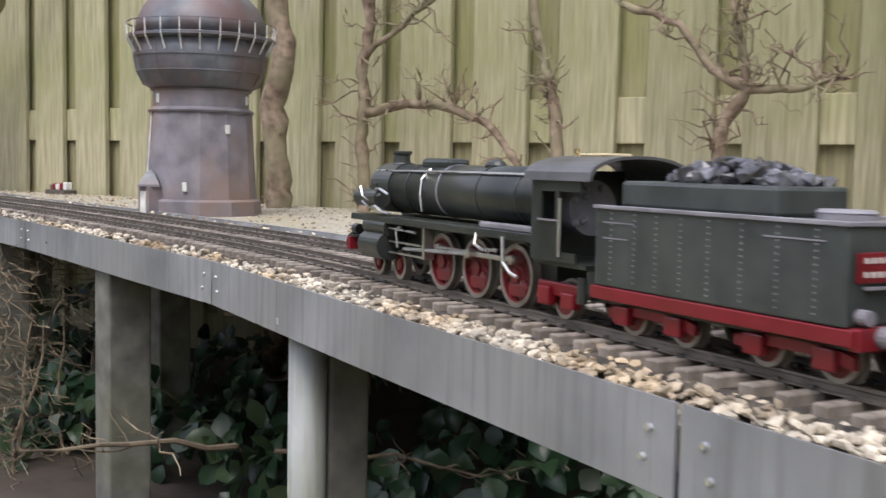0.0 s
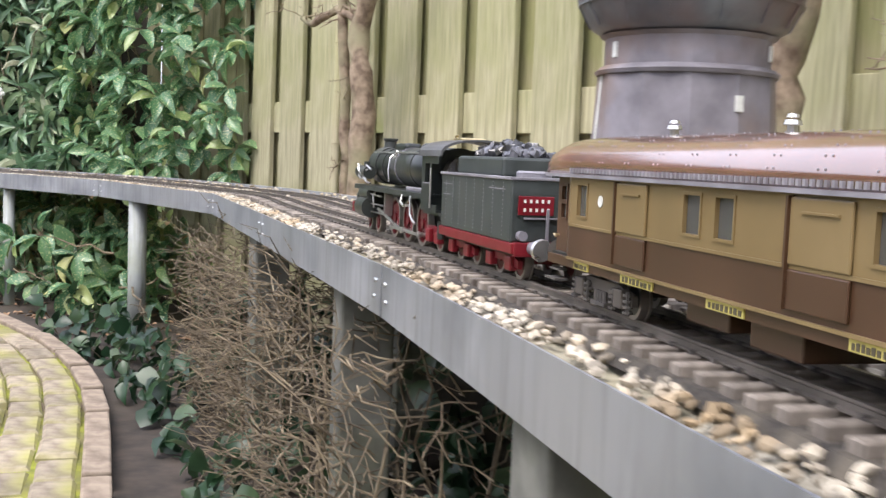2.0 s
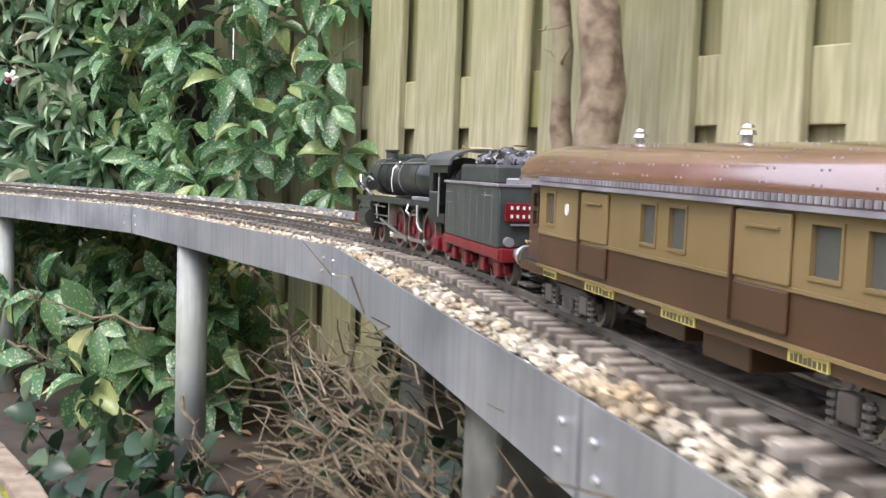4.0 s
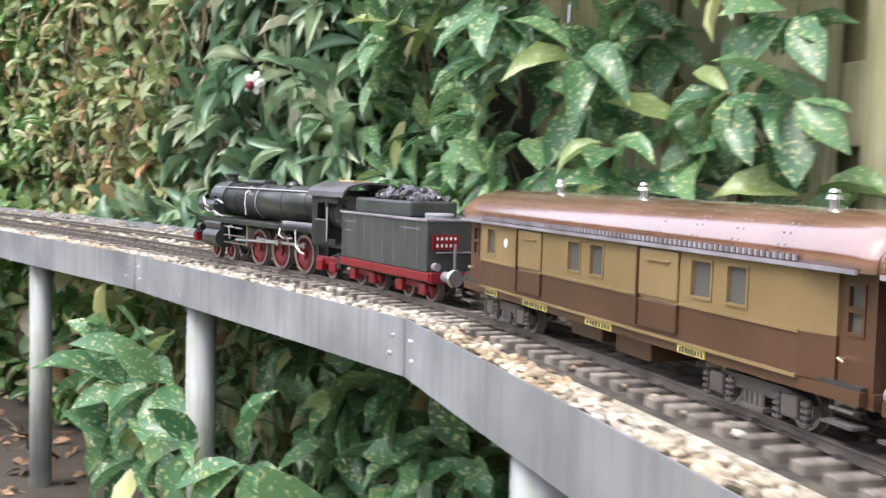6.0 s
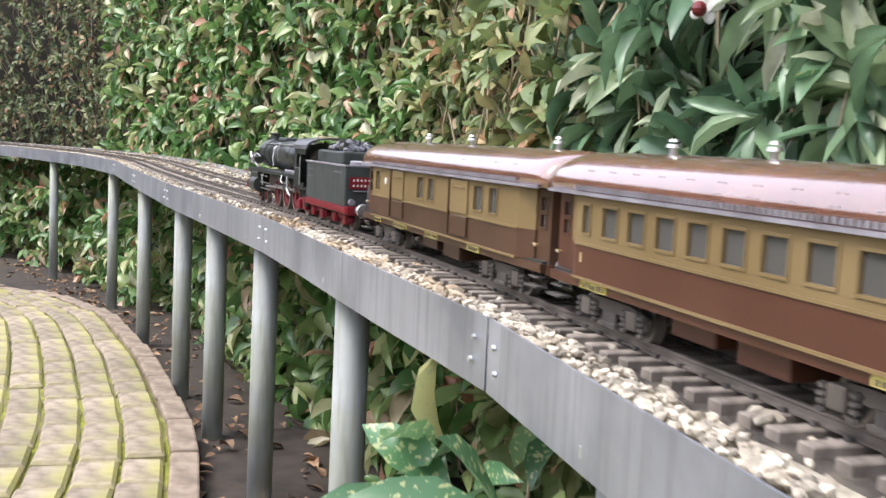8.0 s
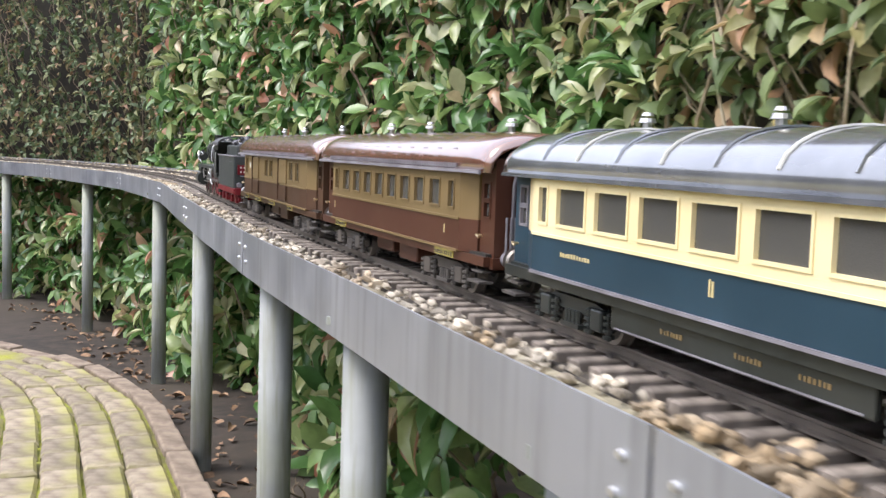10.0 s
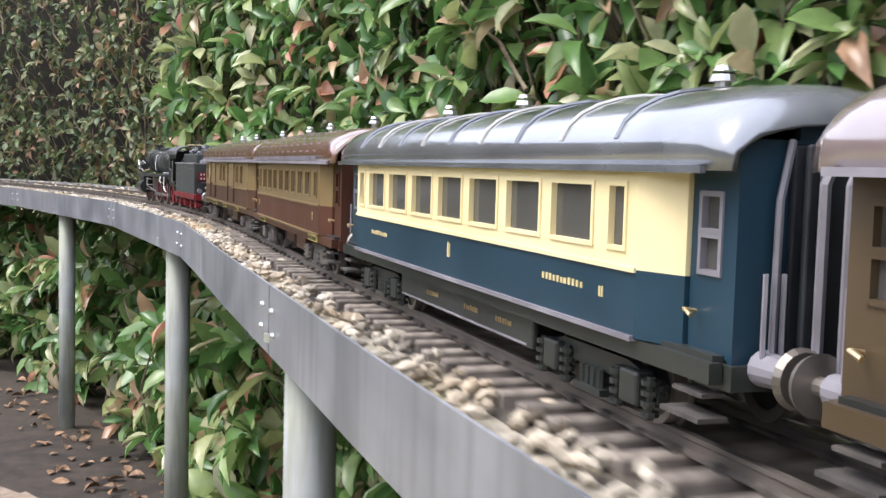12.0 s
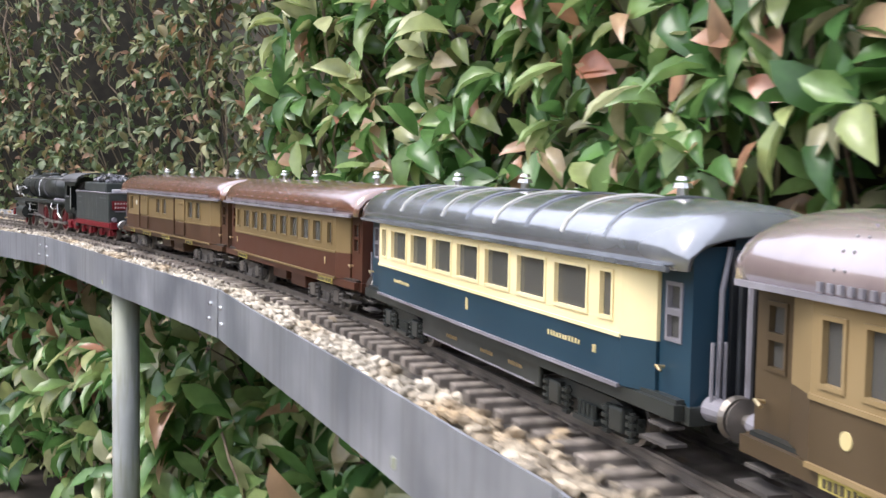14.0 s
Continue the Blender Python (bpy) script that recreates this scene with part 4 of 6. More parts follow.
    for way in (1, -1):
        bm = bmesh.new()
        xa, xb = sorted((way * (hx - 0.003), way * (hx - 0.001)))
        box(bm, xa, xb, -HW + 0.0062, -0.0105, FLOOR - 0.004, EAVE + 0.006)
        box(bm, xa, xb, 0.0105, HW - 0.0062, FLOOR - 0.004, EAVE + 0.006)
        box(bm, xa, xb, -0.0105, 0.0105, EAVE - 0.001, CREST - 0.006)
        endw = part("end_wall", bm, end_mat, c)
        for k in range(5):
            bm = bmesh.new()
            u = hx - 0.001 + k * 0.0028
            xa, xb = sorted((way * u, way * (u + 0.0019)))
            w = 0.0130 if k % 2 == 0 else 0.0112
            box(bm, xa, xb, -w, w, FLOOR - 0.001, EAVE + 0.004 + (0.001 if k % 2 == 0 else 0), 0.0006)
            part("bellows_fold", bm, RUBBER, c, "black gangway bellows fold")
        bm = bmesh.new()
        tube(bm, [(way * (hx + 0.0135), yy, zz) for yy, zz in ((-0.0140, FLOOR), (-0.0140, EAVE - 0.004), (-0.0105, EAVE + 0.004), (0.0, EAVE + 0.0075), (0.0105, EAVE + 0.004), (0.0140, EAVE - 0.004), (0.0140, FLOOR))], 0.0013, 6)
        part("gangway_hoop", bm, GUTTER, endw, "grey hoop round the bellows")
        for yy in (-0.0215, -0.019, -0.0165, 0.0165, 0.019, 0.0215):
            bm = bmesh.new()
            tube(bm, [(way * (hx + 0.004), yy, FLOOR - 0.002), (way * (hx + 0.004), yy, FLOOR + 0.021)], 0.0007, 5)
            part("gate_bar", bm, GUTTER, endw, "thin grey gate bar")
        for yy in (-0.017, 0.017):
            bm = bmesh.new()
            tube(bm, [(way * (hx + 0.0012), yy, FLOOR - 0.002), (way * (hx + 0.0016), yy, EAVE - 0.008), (way * (hx + 0.0006), yy * 0.8, EAVE + 0.006)], 0.0010, 6)
            part("end_handrail", bm, GUTTER, endw)
        bm = bmesh.new()
        xa, xb = sorted((way * (hx - 0.004), way * (hx + 0.001)))
        box(bm, xa, xb, -0.0275, 0.0275, FLOOR - 0.0068, FLOOR - 0.0008)
        hs = part("headstock", bm, solebar, c)
        buffers(hs, way * (hx + 0.001), way)
        bm = bmesh.new()
        tube(bm, [(way * hx, 0, 0.0165), (way * (hx + 0.012), 0, 0.0150), (way * (hx + 0.016), 0, 0.0125)], 0.0018, 6)
        part("coupling_hook", bm, GUTTER, hs)
    prof = roof_profile(HW + 0.0022, EAVE - 0.0015, CREST)
    bm = bmesh.new()
    secs = []
    for u, f in ((-hx - 0.004, 0.0), (-hx, 0.6), (-hx + 0.008, 0.9), (-hx + 0.026, 1.0), (hx - 0.026, 1.0), (hx - 0.008, 0.9), (hx, 0.6), (hx + 0.004, 0.0)):
        drop = (1 - f) * (0.0105 if ribs else 0.006)
        secs.append([bm.verts.new((u, y * (0.93 + 0.07 * f), max(z - drop * max(0.0, (z - EAVE) / (CREST - EAVE)), EAVE - 0.002))) for y, z in prof])
    k = len(prof)
    for u, v in zip(secs, secs[1:]):
        for i in range(k):
            bm.faces.new((u[i], u[(i + 1) % k], v[(i + 1) % k], v[i]))
    bm.faces.new(secs[0][::-1])
    bm.faces.new(secs[-1])
    roof = part("roof", bm, roof_mat, c, "arched roof", smooth=True)
    half = prof[:15]
    for side in (1, -1):
        bm = bmesh.new()
        ya, yb = sorted((side * (HW + 0.0018), side * (HW + 0.0032)))
        box(bm, -hx + 0.003, hx - 0.003, ya, yb, EAVE - 0.0022, EAVE - 0.0004)
        part("gutter", bm, roof_mat if ribs else GUTTER, roof)
    n = 9 if ribs else 11
    for i in range(n):
        u = -main + 0.012 + i * (2 * main - 0.024) / (n - 1)
        bm = bmesh.new()
        if ribs:
            tube(bm, [(u, y * 1.003, z + 0.0004) for y, z in half[1:-1]], 0.0007, 5)
            part("roof_rib", bm, PALE if i % 2 else ROOFSTEEL, roof, "raised roof strap")
        else:
            for y, z in half[1:-1]:
                for du in (-0.0022, 0.0022):
                    ball(bm, (u + du, y, z), 0.0005, n=6)
            part("rivet_row", bm, GUTTER, roof, "row of pale roof rivets")
    if not ribs:
        bm = bmesh.new()
        for i in range(int(2 * main / 0.0042)):
            for side in (1, -1):
                box(bm, -main + i * 0.0042, -main + i * 0.0042 + 0.0018, *sorted((side * (HW + 0.0026), side * (HW + 0.0037))), EAVE + 0.0004, EAVE + 0.0028)
        part("eave_beading", bm, GUTTER, roof, "row of small eave rivets")["kind"] = "stuff"
    for u in (-hx * 0.68, 0.02, hx * 0.62):
        bm = bmesh.new()
        cyl(bm, (u, -0.006, CREST - 0.002), (u, -0.006, CREST + 0.004), 0.0022, n=10)
        cyl(bm, (u, -0.006, CREST + 0.0035), (u, -0.006, CREST + 0.0055), 0.0040, 0.0034, 12)
        cyl(bm, (u, -0.006, CREST + 0.0065), (u, -0.006, CREST + 0.008), 0.0030, 0.0022, 12)
        part("roof_vent", bm, STEEL, roof, "small mushroom vent")
    bm = bmesh.new()
    for u in range(int(2 * main / 0.032)):
        x = -main + 0.016 + u * 0.032
        box(bm, x - 0.001, x + 0.001, -0.020, 0.020, FLOOR, EAVE - 0.008)
        box(bm, x + 0.003, x + 0.011, -0.024, 0.024, FLOOR, FLOOR + 0.018, 0.001)
    part("interior", bm, SEAT, c, "dim brown compartments")
    for x in (-hx + 0.072, hx - 0.072):
        bogie(c, x, 0.052, BLACK if ribs else DECKWOOD, 0.0100, BLACK)
    bm = bmesh.new()
    box(bm, -0.045, -0.008, -0.024, 0.024, 0.0075, FLOOR - 0.005, 0.001)
    box(bm, 0.012, 0.050, -0.022, 0.022, 0.009, FLOOR - 0.005, 0.001)
    part("underfloor_box", bm, BLACK if ribs else lower, c)
    return c


def windows_row(n, x0, x1, wide, z0, z1, ends=None):
    out = []
    step = (x1 - x0) / (n - 1)
    for k in range(n):
        w = wide if not (ends and k in (0, n - 1)) else ends
        x = x0 + step * k
        out.append((x - w / 2, x + w / 2, z0, z1))
    return out


def luggage_van():
    z0, z1 = 0.0478, 0.0648
    wins = [(0.1468, 0.1606, z0, z1), (0.0212, 0.0366, z0, z1), (-0.0064, 0.0088, z0, z1), (-0.1097, -0.0931, z0, z1), (-0.1367, -0.1219, z0, z1)]
    c = coach("luggage_van", "tan and chestnut brown model luggage van with sliding doors", 0.418, TAN, BROWN, ROOFBROWN, wins, doors=((0.072, 0.106), (-0.083, -0.047)), plates=((0.143, 0.163), (0.064, 0.100), (-0.017, 0.013), (-0.106, -0.083)))
    bm = bmesh.new()
    cyl(bm, (0.1288, HW, 0.0570), (0.1288, HW + 0.0004, 0.0570), 0.0030, n=16)
    part("emblem", bm, PALE, c, "small white round mark")
    return c


def second_coach():
    z0, z1 = 0.0482, 0.0635
    wins = [(x - w / 2, x + w / 2, z0, z1) for x, w in ((0.126, 0.009), (-0.126, 0.009), *((k * 0.0281 + 0.01405, 0.0172) for k in range(-4, 4)))]
    return coach("passenger_coach", "tan and red-brown model passenger coach with ten windows", 0.352, TAN, REDBROWN, ROOFBROWN, wins, plates=((0.10, 0.13), (-0.13, -0.10)), marks=((0.130, 0.132, 0.033, 0.039, 1), (-0.117, -0.115, 0.033, 0.039, 1)))


def saloon_skirt(c):
    """Deep dark truss skirt between the bogies, lettered in yellow."""
    for side in (1, -1):
        bm = bmesh.new()
        ya, yb = sorted((side * (HW - 0.0035), side * (HW - 0.0060)))
        box(bm, -0.078, 0.078, ya, yb, 0.0090, 0.0192, 0.0008)
        skirt = part("truss_skirt", bm, BLACK, c, "dark skirt between the bogies")
        y = side * (HW - 0.0035)
        bm = bmesh.new()
        box(bm, -0.074, 0.074, *sorted((y, y + side * 0.0005)), 0.0098, 0.0104)
        part("skirt_rail", bm, GUTTER, skirt, "thin grey rail")
        for x in (-0.052, -0.018, 0.030):
            bars(skirt, y, side, x - 0.008, x + 0.008, 0.0140, 0.0160, 7, TAN)
    return c


def pullman_coach():
    z0, z1 = 0.0480, 0.0648
    wins = [(x - w / 2, x + w / 2, z0, z1) for x, w in ((0.1417, 0.0095), (-0.1417, 0.0095), *((k * 0.0375, 0.0285) for k in range(-3, 4)))]
    return saloon_skirt(coach("saloon_coach", "cream and deep blue model saloon coach with a grey ribbed roof", 0.380, CREAM, BLUE, ROOFSTEEL, wins, ribs=True, solebar=BLACK, marks=((-0.122, -0.092, 0.0345, 0.0366, 11), (-0.135, -0.132, 0.0335, 0.0370, 2), (0.092, 0.122, 0.0345, 0.0366, 11), (-0.002, 0.002, 0.0330, 0.0390, 2)), curtains=((0.066, 0.072), (-0.008, -0.002))))


def last_coach():
    z0, z1 = 0.0465, 0.0638
    wins = [(x - w / 2, x + w / 2, z0, z1) for x, w in ((0.1437, 0.0092), (-0.1437, 0.0092), *((k * 0.0392, 0.0262) for k in range(-3, 4)))]
    c = coach("buffet_coach", "buff and drab brown model coach with wide windows", 0.380, TANPALE, DRAB, ROOFMAUVE, wins, plates=((0.126, 0.148), (-0.148, -0.126)))
    bm = bmesh.new()
    cyl(bm, (0.137, HW, 0.0345), (0.137, HW + 0.0004, 0.0345), 0.0024, n=20)
    part("emblem", bm, BAR, c, "pale oval class mark")
    return c


def locomotive():
    """Origin below the cab's rear edge; x forward. Returns the thing and what turns."""
    lo = thing("steam_locomotive", "black model steam locomotive with red spoked wheels", "model locomotive")
    moving = []
    R, Z = 0.0185, 0.0665
    bm = bmesh.new()
    cyl(bm, (0.055, 0, Z), (0.285, 0, Z), R, n=36)
    boiler = part("boiler", bm, BLACK, lo, "glossy black boiler", smooth=False)
    for f in boiler.data.polygons:
        f.use_smooth = len(f.vertices) == 4
    for x in (0.100, 0.150, 0.205, 0.255):
        bm = bmesh.new()
        ring(bm, (x, 0, Z), "x", R + 0.0006, 0.002, 0.0022, 32)
        part("boiler_band", bm, GUTTER if x == 0.205 else BLACK, boiler)
    bm = bmesh.new()
    cyl(bm, (0.285, 0, Z), (0.318, 0, Z), R + 0.0008, n=36)
    cyl(bm, (0.318, 0, Z), (0.322, 0, Z), R - 0.001, R - 0.005, 28)
    cyl(bm, (0.322, 0, Z), (0.3245, 0, Z), 0.003, 0.002, 10)
    part("smokebox", bm, BLACK, lo, "matt black smokebox with its round door")
    bm = bmesh.new()
    lathe(bm, [(0.0085, 0.0), (0.0068, 0.003), (0.0064, 0.0085), (0.0078, 0.0100), (0.0078, 0.0118), (0.0045, 0.0120)], 20, (0.300, 0, Z + R - 0.002))
    part("chimney", bm, BLACK, lo, "short chimney", smooth=False)
    bm = bmesh.new()
    box(bm, 0.205, 0.250, -0.0085, 0.0085, Z + R - 0.004, Z + R + 0.0045, 0.003)
    part("sand_dome", bm, BLACK, lo, "long sand dome")
    bm = bmesh.new()
    ball(bm, (0.155, 0, Z + R - 0.001), 0.0075, 1.1, 1, 0.75, 14)
    part("steam_dome", bm, BLACK, lo)
    for side in (1, -1):
        bm = bmesh.new()
        tube(bm, [(0.06, side * 0.0145, Z + 0.0135), (0.19, side * 0.0145, Z + 0.0137), (0.316, side * 0.0140, Z + 0.0130)], 0.0009, 6)
        part("boiler_handrail", bm, STEEL, boiler, "thin bright handrail")
        bm = bmesh.new()
        tube(bm, [(0.230, side * 0.0100, Z + R - 0.003), (0.230, side * 0.0175, Z + 0.008), (0.228, side * 0.0195, Z - 0.004), (0.226, side * 0.0188, Z - 0.015)], 0.0008, 6)
        part("feed_pipe", bm, STEEL, boiler)
        bm = bmesh.new()
        box(bm, 0.055, 0.325, *sorted((side * 0.012, side * 0.0315)), 0.0440, 0.0462, 0.0004)
        foot = part("footplate", bm, BLACK, lo, "running plate beside the boiler")
        bm = bmesh.new()
        box(bm, 0.055, 0.325, *sorted((side * 0.0305, side * 0.0318)), 0.0415, 0.0445)
        part("valance", bm, BLACK, foot)
        bm = bmesh.new()
        box(bm, 0.060, 0.128, *sorted((side * 0.0215, side * 0.0275)), 0.0462, 0.0500, 0.001)
        part("tool_box", bm, GUTTER, foot)
        # steam pump and pipes beside the smokebox
        bm = bmesh.new()
        cyl(bm, (0.278, side * 0.0265, 0.0590), (0.318, side * 0.0265, 0.0590), 0.0068, n=18)
        cyl(bm, (0.292, side * 0.0265, 0.0650), (0.292, side * 0.0265, 0.0700), 0.0030, n=12)
        part("feed_heater", bm, BLACK, foot, "small horizontal drum")
        for pts in ([(0.318, 0.027, 0.066), (0.305, 0.0325, 0.067), (0.300, 0.0330, 0.060), (0.290, 0.0325, 0.0575), (0.275, 0.0300, 0.0620)], [(0.282, 0.030, 0.066), (0.272, 0.031, 0.066), (0.262, 0.029, 0.0625)], [(0.300, 0.033, 0.056), (0.288, 0.0335, 0.052), (0.276, 0.0330, 0.0535), (0.268, 0.0320, 0.0500), (0.255, 0.0310, 0.0485)]):
            bm = bmesh.new()
            tube(bm, [(x, side * y, z) for x, y, z in pts], 0.0010, 6)
            part("steam_pipe", bm, STEEL, foot, "bright bent pipe")
        # cylinder block
        bm = bmesh.new()
        cyl(bm, (0.262, side * 0.0270, 0.0240), (0.298, side * 0.0270, 0.0240), 0.0105, n=24)
        cyl(bm, (0.260, side * 0.0265, 0.0380), (0.300, side * 0.0265, 0.0380), 0.0065, n=20)
        box(bm, 0.264, 0.296, *sorted((side * 0.012, side * 0.028)), 0.016, 0.044, 0.002)
        cb = part("cylinder_block", bm, BLACK, lo, "black steam cylinder and valve chest")
        bm = bmesh.new()
        cyl(bm, (0.298, side * 0.0270, 0.0240), (0.301, side * 0.0270, 0.0240), 0.0090, 0.006, 20)
        cyl(bm, (0.300, side * 0.0265, 0.0380), (0.304, side * 0.0265, 0.0380), 0.0050, 0.003, 16)
        part("cylinder_cover", bm, GUTTER, cb)
        bm = bmesh.new()
        box(bm, 0.205, 0.262, *sorted((side * 0.0262, side * 0.0278)), 0.0275, 0.0287)
        box(bm, 0.205, 0.262, *sorted((side * 0.0262, side * 0.0278)), 0.0195, 0.0207)
        box(bm, 0.203, 0.206, *sorted((side * 0.0200, side * 0.0280)), 0.0190, 0.0440)
        part("slide_bar", bm, STEEL, cb)
        bm = bmesh.new()
        tube(bm, [(0.244, side * 0.0290, 0.0245), (0.246, side * 0.0295, 0.0380), (0.238, side * 0.0295, 0.0400)], 0.0010, 6)
        tube(bm, [(0.262, side * 0.0285, 0.0380), (0.214, side * 0.0290, 0.0370)], 0.0009, 6)
        part("valve_gear", bm, STEEL, lo, "bright valve gear rods")
        bm = bmesh.new()
        tube(bm, [(0.124, side * 0.031, 0.043), (0.122, side * 0.0335, 0.036), (0.112, side * 0.0335, 0.0335), (0.094, side * 0.0335, 0.0345)], 0.0011, 6)
        tube(bm, [(0.088, side * 0.0335, 0.043), (0.086, side * 0.0340, 0.028), (0.078, side * 0.0340, 0.0225), (0.070, side * 0.0335, 0.0205)], 0.0011, 6)
        part("injector_pipe", bm, STEEL, lo, "bright bent pipes below the cab")
    # frames and leading truck
    bm = bmesh.new()
    box(bm, 0.060, 0.335, -0.0125, 0.0125, 0.0130, 0.0440)
    part("main_frame", bm, BLACK, lo)
    for x in (0.292, 0.255):
        for side in (1, -1):
            moving_small = solid_wheel("leading_wheel", 0.0108, lo, (x + 0.004, side * 0.0175, 0.0105), side, disc=DARKRED, spokes=9)
    bm = bmesh.new()
    box(bm, 0.328, 0.334, -0.0315, 0.0315, 0.0170, 0.0270, 0.0005)
    beam = part("buffer_beam", bm, RED, lo, "red front buffer beam")
    buffers(beam, 0.334, 1, 0.0225, BLACK)
    bm = bmesh.new()
    box(bm, 0.318, 0.334, -0.0295, 0.0295, 0.0270, 0.0285)
    part("front_platform", bm, BLACK, lo)
    for side in (1, -1):
        bm = bmesh.new()
        cyl(bm, (0.330, side * 0.022, 0.033), (0.337, side * 0.022, 0.033), 0.0040, 0.0045, 14)
        lamp = part("lamp", bm, BLACK, lo, "front lamp")
        bm = bmesh.new()
        cyl(bm, (0.337, side * 0.022, 0.033), (0.3375, side * 0.022, 0.033), 0.0036, n=14)
        part("lamp_glass", bm, PALE, lamp)
    # driving wheels and rods
    DX, DR = (0.190, 0.1415, 0.093), 0.0192
    for x in DX:
        for side in (1, -1):
            w = solid_wheel("driving_wheel", DR, lo, (x, side * 0.0180, DR - 0.0003), side, disc=DARKRED, spokes=15)
            bm = bmesh.new()
            box(bm, -0.013, -0.005, -0.0016, 0.0016, -0.010, 0.010, 0.001)
            part("balance_weight", bm, DARKRED, w, "dark red balance weight")
            bm = bmesh.new()
            cyl(bm, (0.0095, 0, 0), (0.0095, side * 0.0075, 0), 0.0022, n=10)
            part("crank_pin", bm, STEEL, w)
            moving.append((w, (x, side * 0.0180, DR - 0.0003), "spin"))
    for side in (1, -1):
        bm = bmesh.new()
        y = side * 0.0052
        for a, b in ((DX[0], DX[1]), (DX[1], DX[2])):
            box(bm, b - 0.1415, a - 0.1415, *sorted((y, y + side * 0.0012)), -0.0014, 0.0014, 0.0003)
        for x in DX:
            cyl(bm, (x - 0.1415, y - 0.0002, 0), (x - 0.1415, y + side * 0.0016, 0), 0.0030, n=14)
        rod = part("coupling_rod", bm, STEEL, lo, "bright steel coupling rod")
        moving.append((rod, (0.1415, side * 0.0180, DR - 0.0003), "rod"))
        bm = bmesh.new()
        tube(bm, [(0, side * 0.0085, 0), (0.0955, side * 0.0085, 0)], 0.0014, 6)
        cyl(bm, (0, side * 0.0075, 0), (0, side * 0.0098, 0), 0.0034, n=14)
        con = part("connecting_rod", bm, STEEL, lo, "bright steel connecting rod")
        moving.append((con, (0.1415, side * 0.0180, DR - 0.0003), "con"))
    # cab
    for side in (1, -1):
        bm = bmesh.new()
        ya, yb = sorted((side * 0.0325, side * 0.0309))
        box(bm, 0.030, 0.058, ya, yb, 0.0330, 0.0560)
        box(bm, 0.048, 0.058, ya, yb, 0.0560, 0.0715)
        box(bm, 0.030, 0.034, ya, yb, 0.0560, 0.0715)
        box(bm, 0.010, 0.058, ya, yb, 0.0715, 0.0785)
        box(bm, 0.014, 0.030, ya, yb, 0.0330, 0.0385)
        cab = part("cab_side", bm, BLACK, lo, "black cab side with an open doorway")
        bm = bmesh.new()
        tube(bm, [(0.028, side * 0.0335, 0.036), (0.028, side * 0.0335, 0.068)], 0.0009, 6)
        part("cab_handrail", bm, STEEL, cab)
        bm = bmesh.new()
        box(bm, 0.030, 0.050, *sorted((side * 0.0325, side * 0.0340)), 0.0552, 0.0562)
        part("arm_rest", bm, GUTTER, cab)
    bm = bmesh.new()
    box(bm, 0.056, 0.058, -0.0309, 0.0309, 0.0330, 0.0830)
    part("cab_front", bm, BLACK, lo)
    bm = bmesh.new()
    box(bm, 0.006, 0.058, -0.0305, 0.0305, 0.0305, 0.0330)
    part("cab_floor", bm, BLACK, lo)
    bm = bmesh.new()
    cyl(bm, (0.044, 0, 0.062), (0.056, 0, 0.062), 0.016, n=24)
    for k in range(7):
        ball(bm, (0.043, random.uniform(-0.014, 0.014), random.uniform(0.052, 0.075)), 0.0022, n=8)
    part("backhead", bm, GUTTER, lo, "boiler backhead with gauges")
    bm = bmesh.new()
    extrude_x(bm, roof_profile(0.0345, 0.0775, 0.0915), 0.000, 0.064)
    rf = part("cab_roof", bm, ROOFBLACK, lo, "arched cab roof", smooth=False)
    bm = bmesh.new()
    box(bm, 0.022, 0.046, -0.010, 0.010, 0.0905, 0.0930, 0.001)
    cyl(bm, (0.056, 0.004, 0.090), (0.056, 0.004, 0.0955), 0.0015, n=8)
    part("roof_hatch", bm, BRASS, rf)
    # trailing truck
    for side in (1, -1):
        bm = bmesh.new()
        box(bm, 0.018, 0.062, *sorted((side * 0.0215, side * 0.0245)), 0.0125, 0.0205, 0.001)
        box(bm, 0.046, 0.058, *sorted((side * 0.0215, side * 0.0275)), 0.0070, 0.0180, 0.001)
        box(bm, 0.022, 0.034, *sorted((side * 0.0215, side * 0.0275)), 0.0070, 0.0160, 0.001)
        part("trailing_frame", bm, RED, lo, "bright red trailing frame and axle boxes")
        solid_wheel("trailing_wheel", 0.0108, lo, (0.040, side * 0.0175, 0.0105), side, disc=DARKRED)
    bm = bmesh.new()
    box(bm, -0.004, 0.012, -0.024, 0.024, 0.0140, 0.0300)
    cyl(bm, (0.004, 0.026, 0.018), (0.004, 0.026, 0.030), 0.004, n=12)
    cyl(bm, (0.012, 0.028, 0.012), (0.012, 0.028, 0.026), 0.003, n=12)
    part("drag_box", bm, BLACK, lo)
    return lo, moving


def lengthen(ob, k):
    """Lengthens a built thing along x by k; wheels keep their round shape and only move."""
    for c in ob.children:
        m = c.matrix_basis.copy()
        if m.translation.length > 1e-6:
            m.translation.x *= k
            c.matrix_basis = m
            continue
        for v in c.data.vertices:
            v.co.x *= k
        lengthen(c, k)


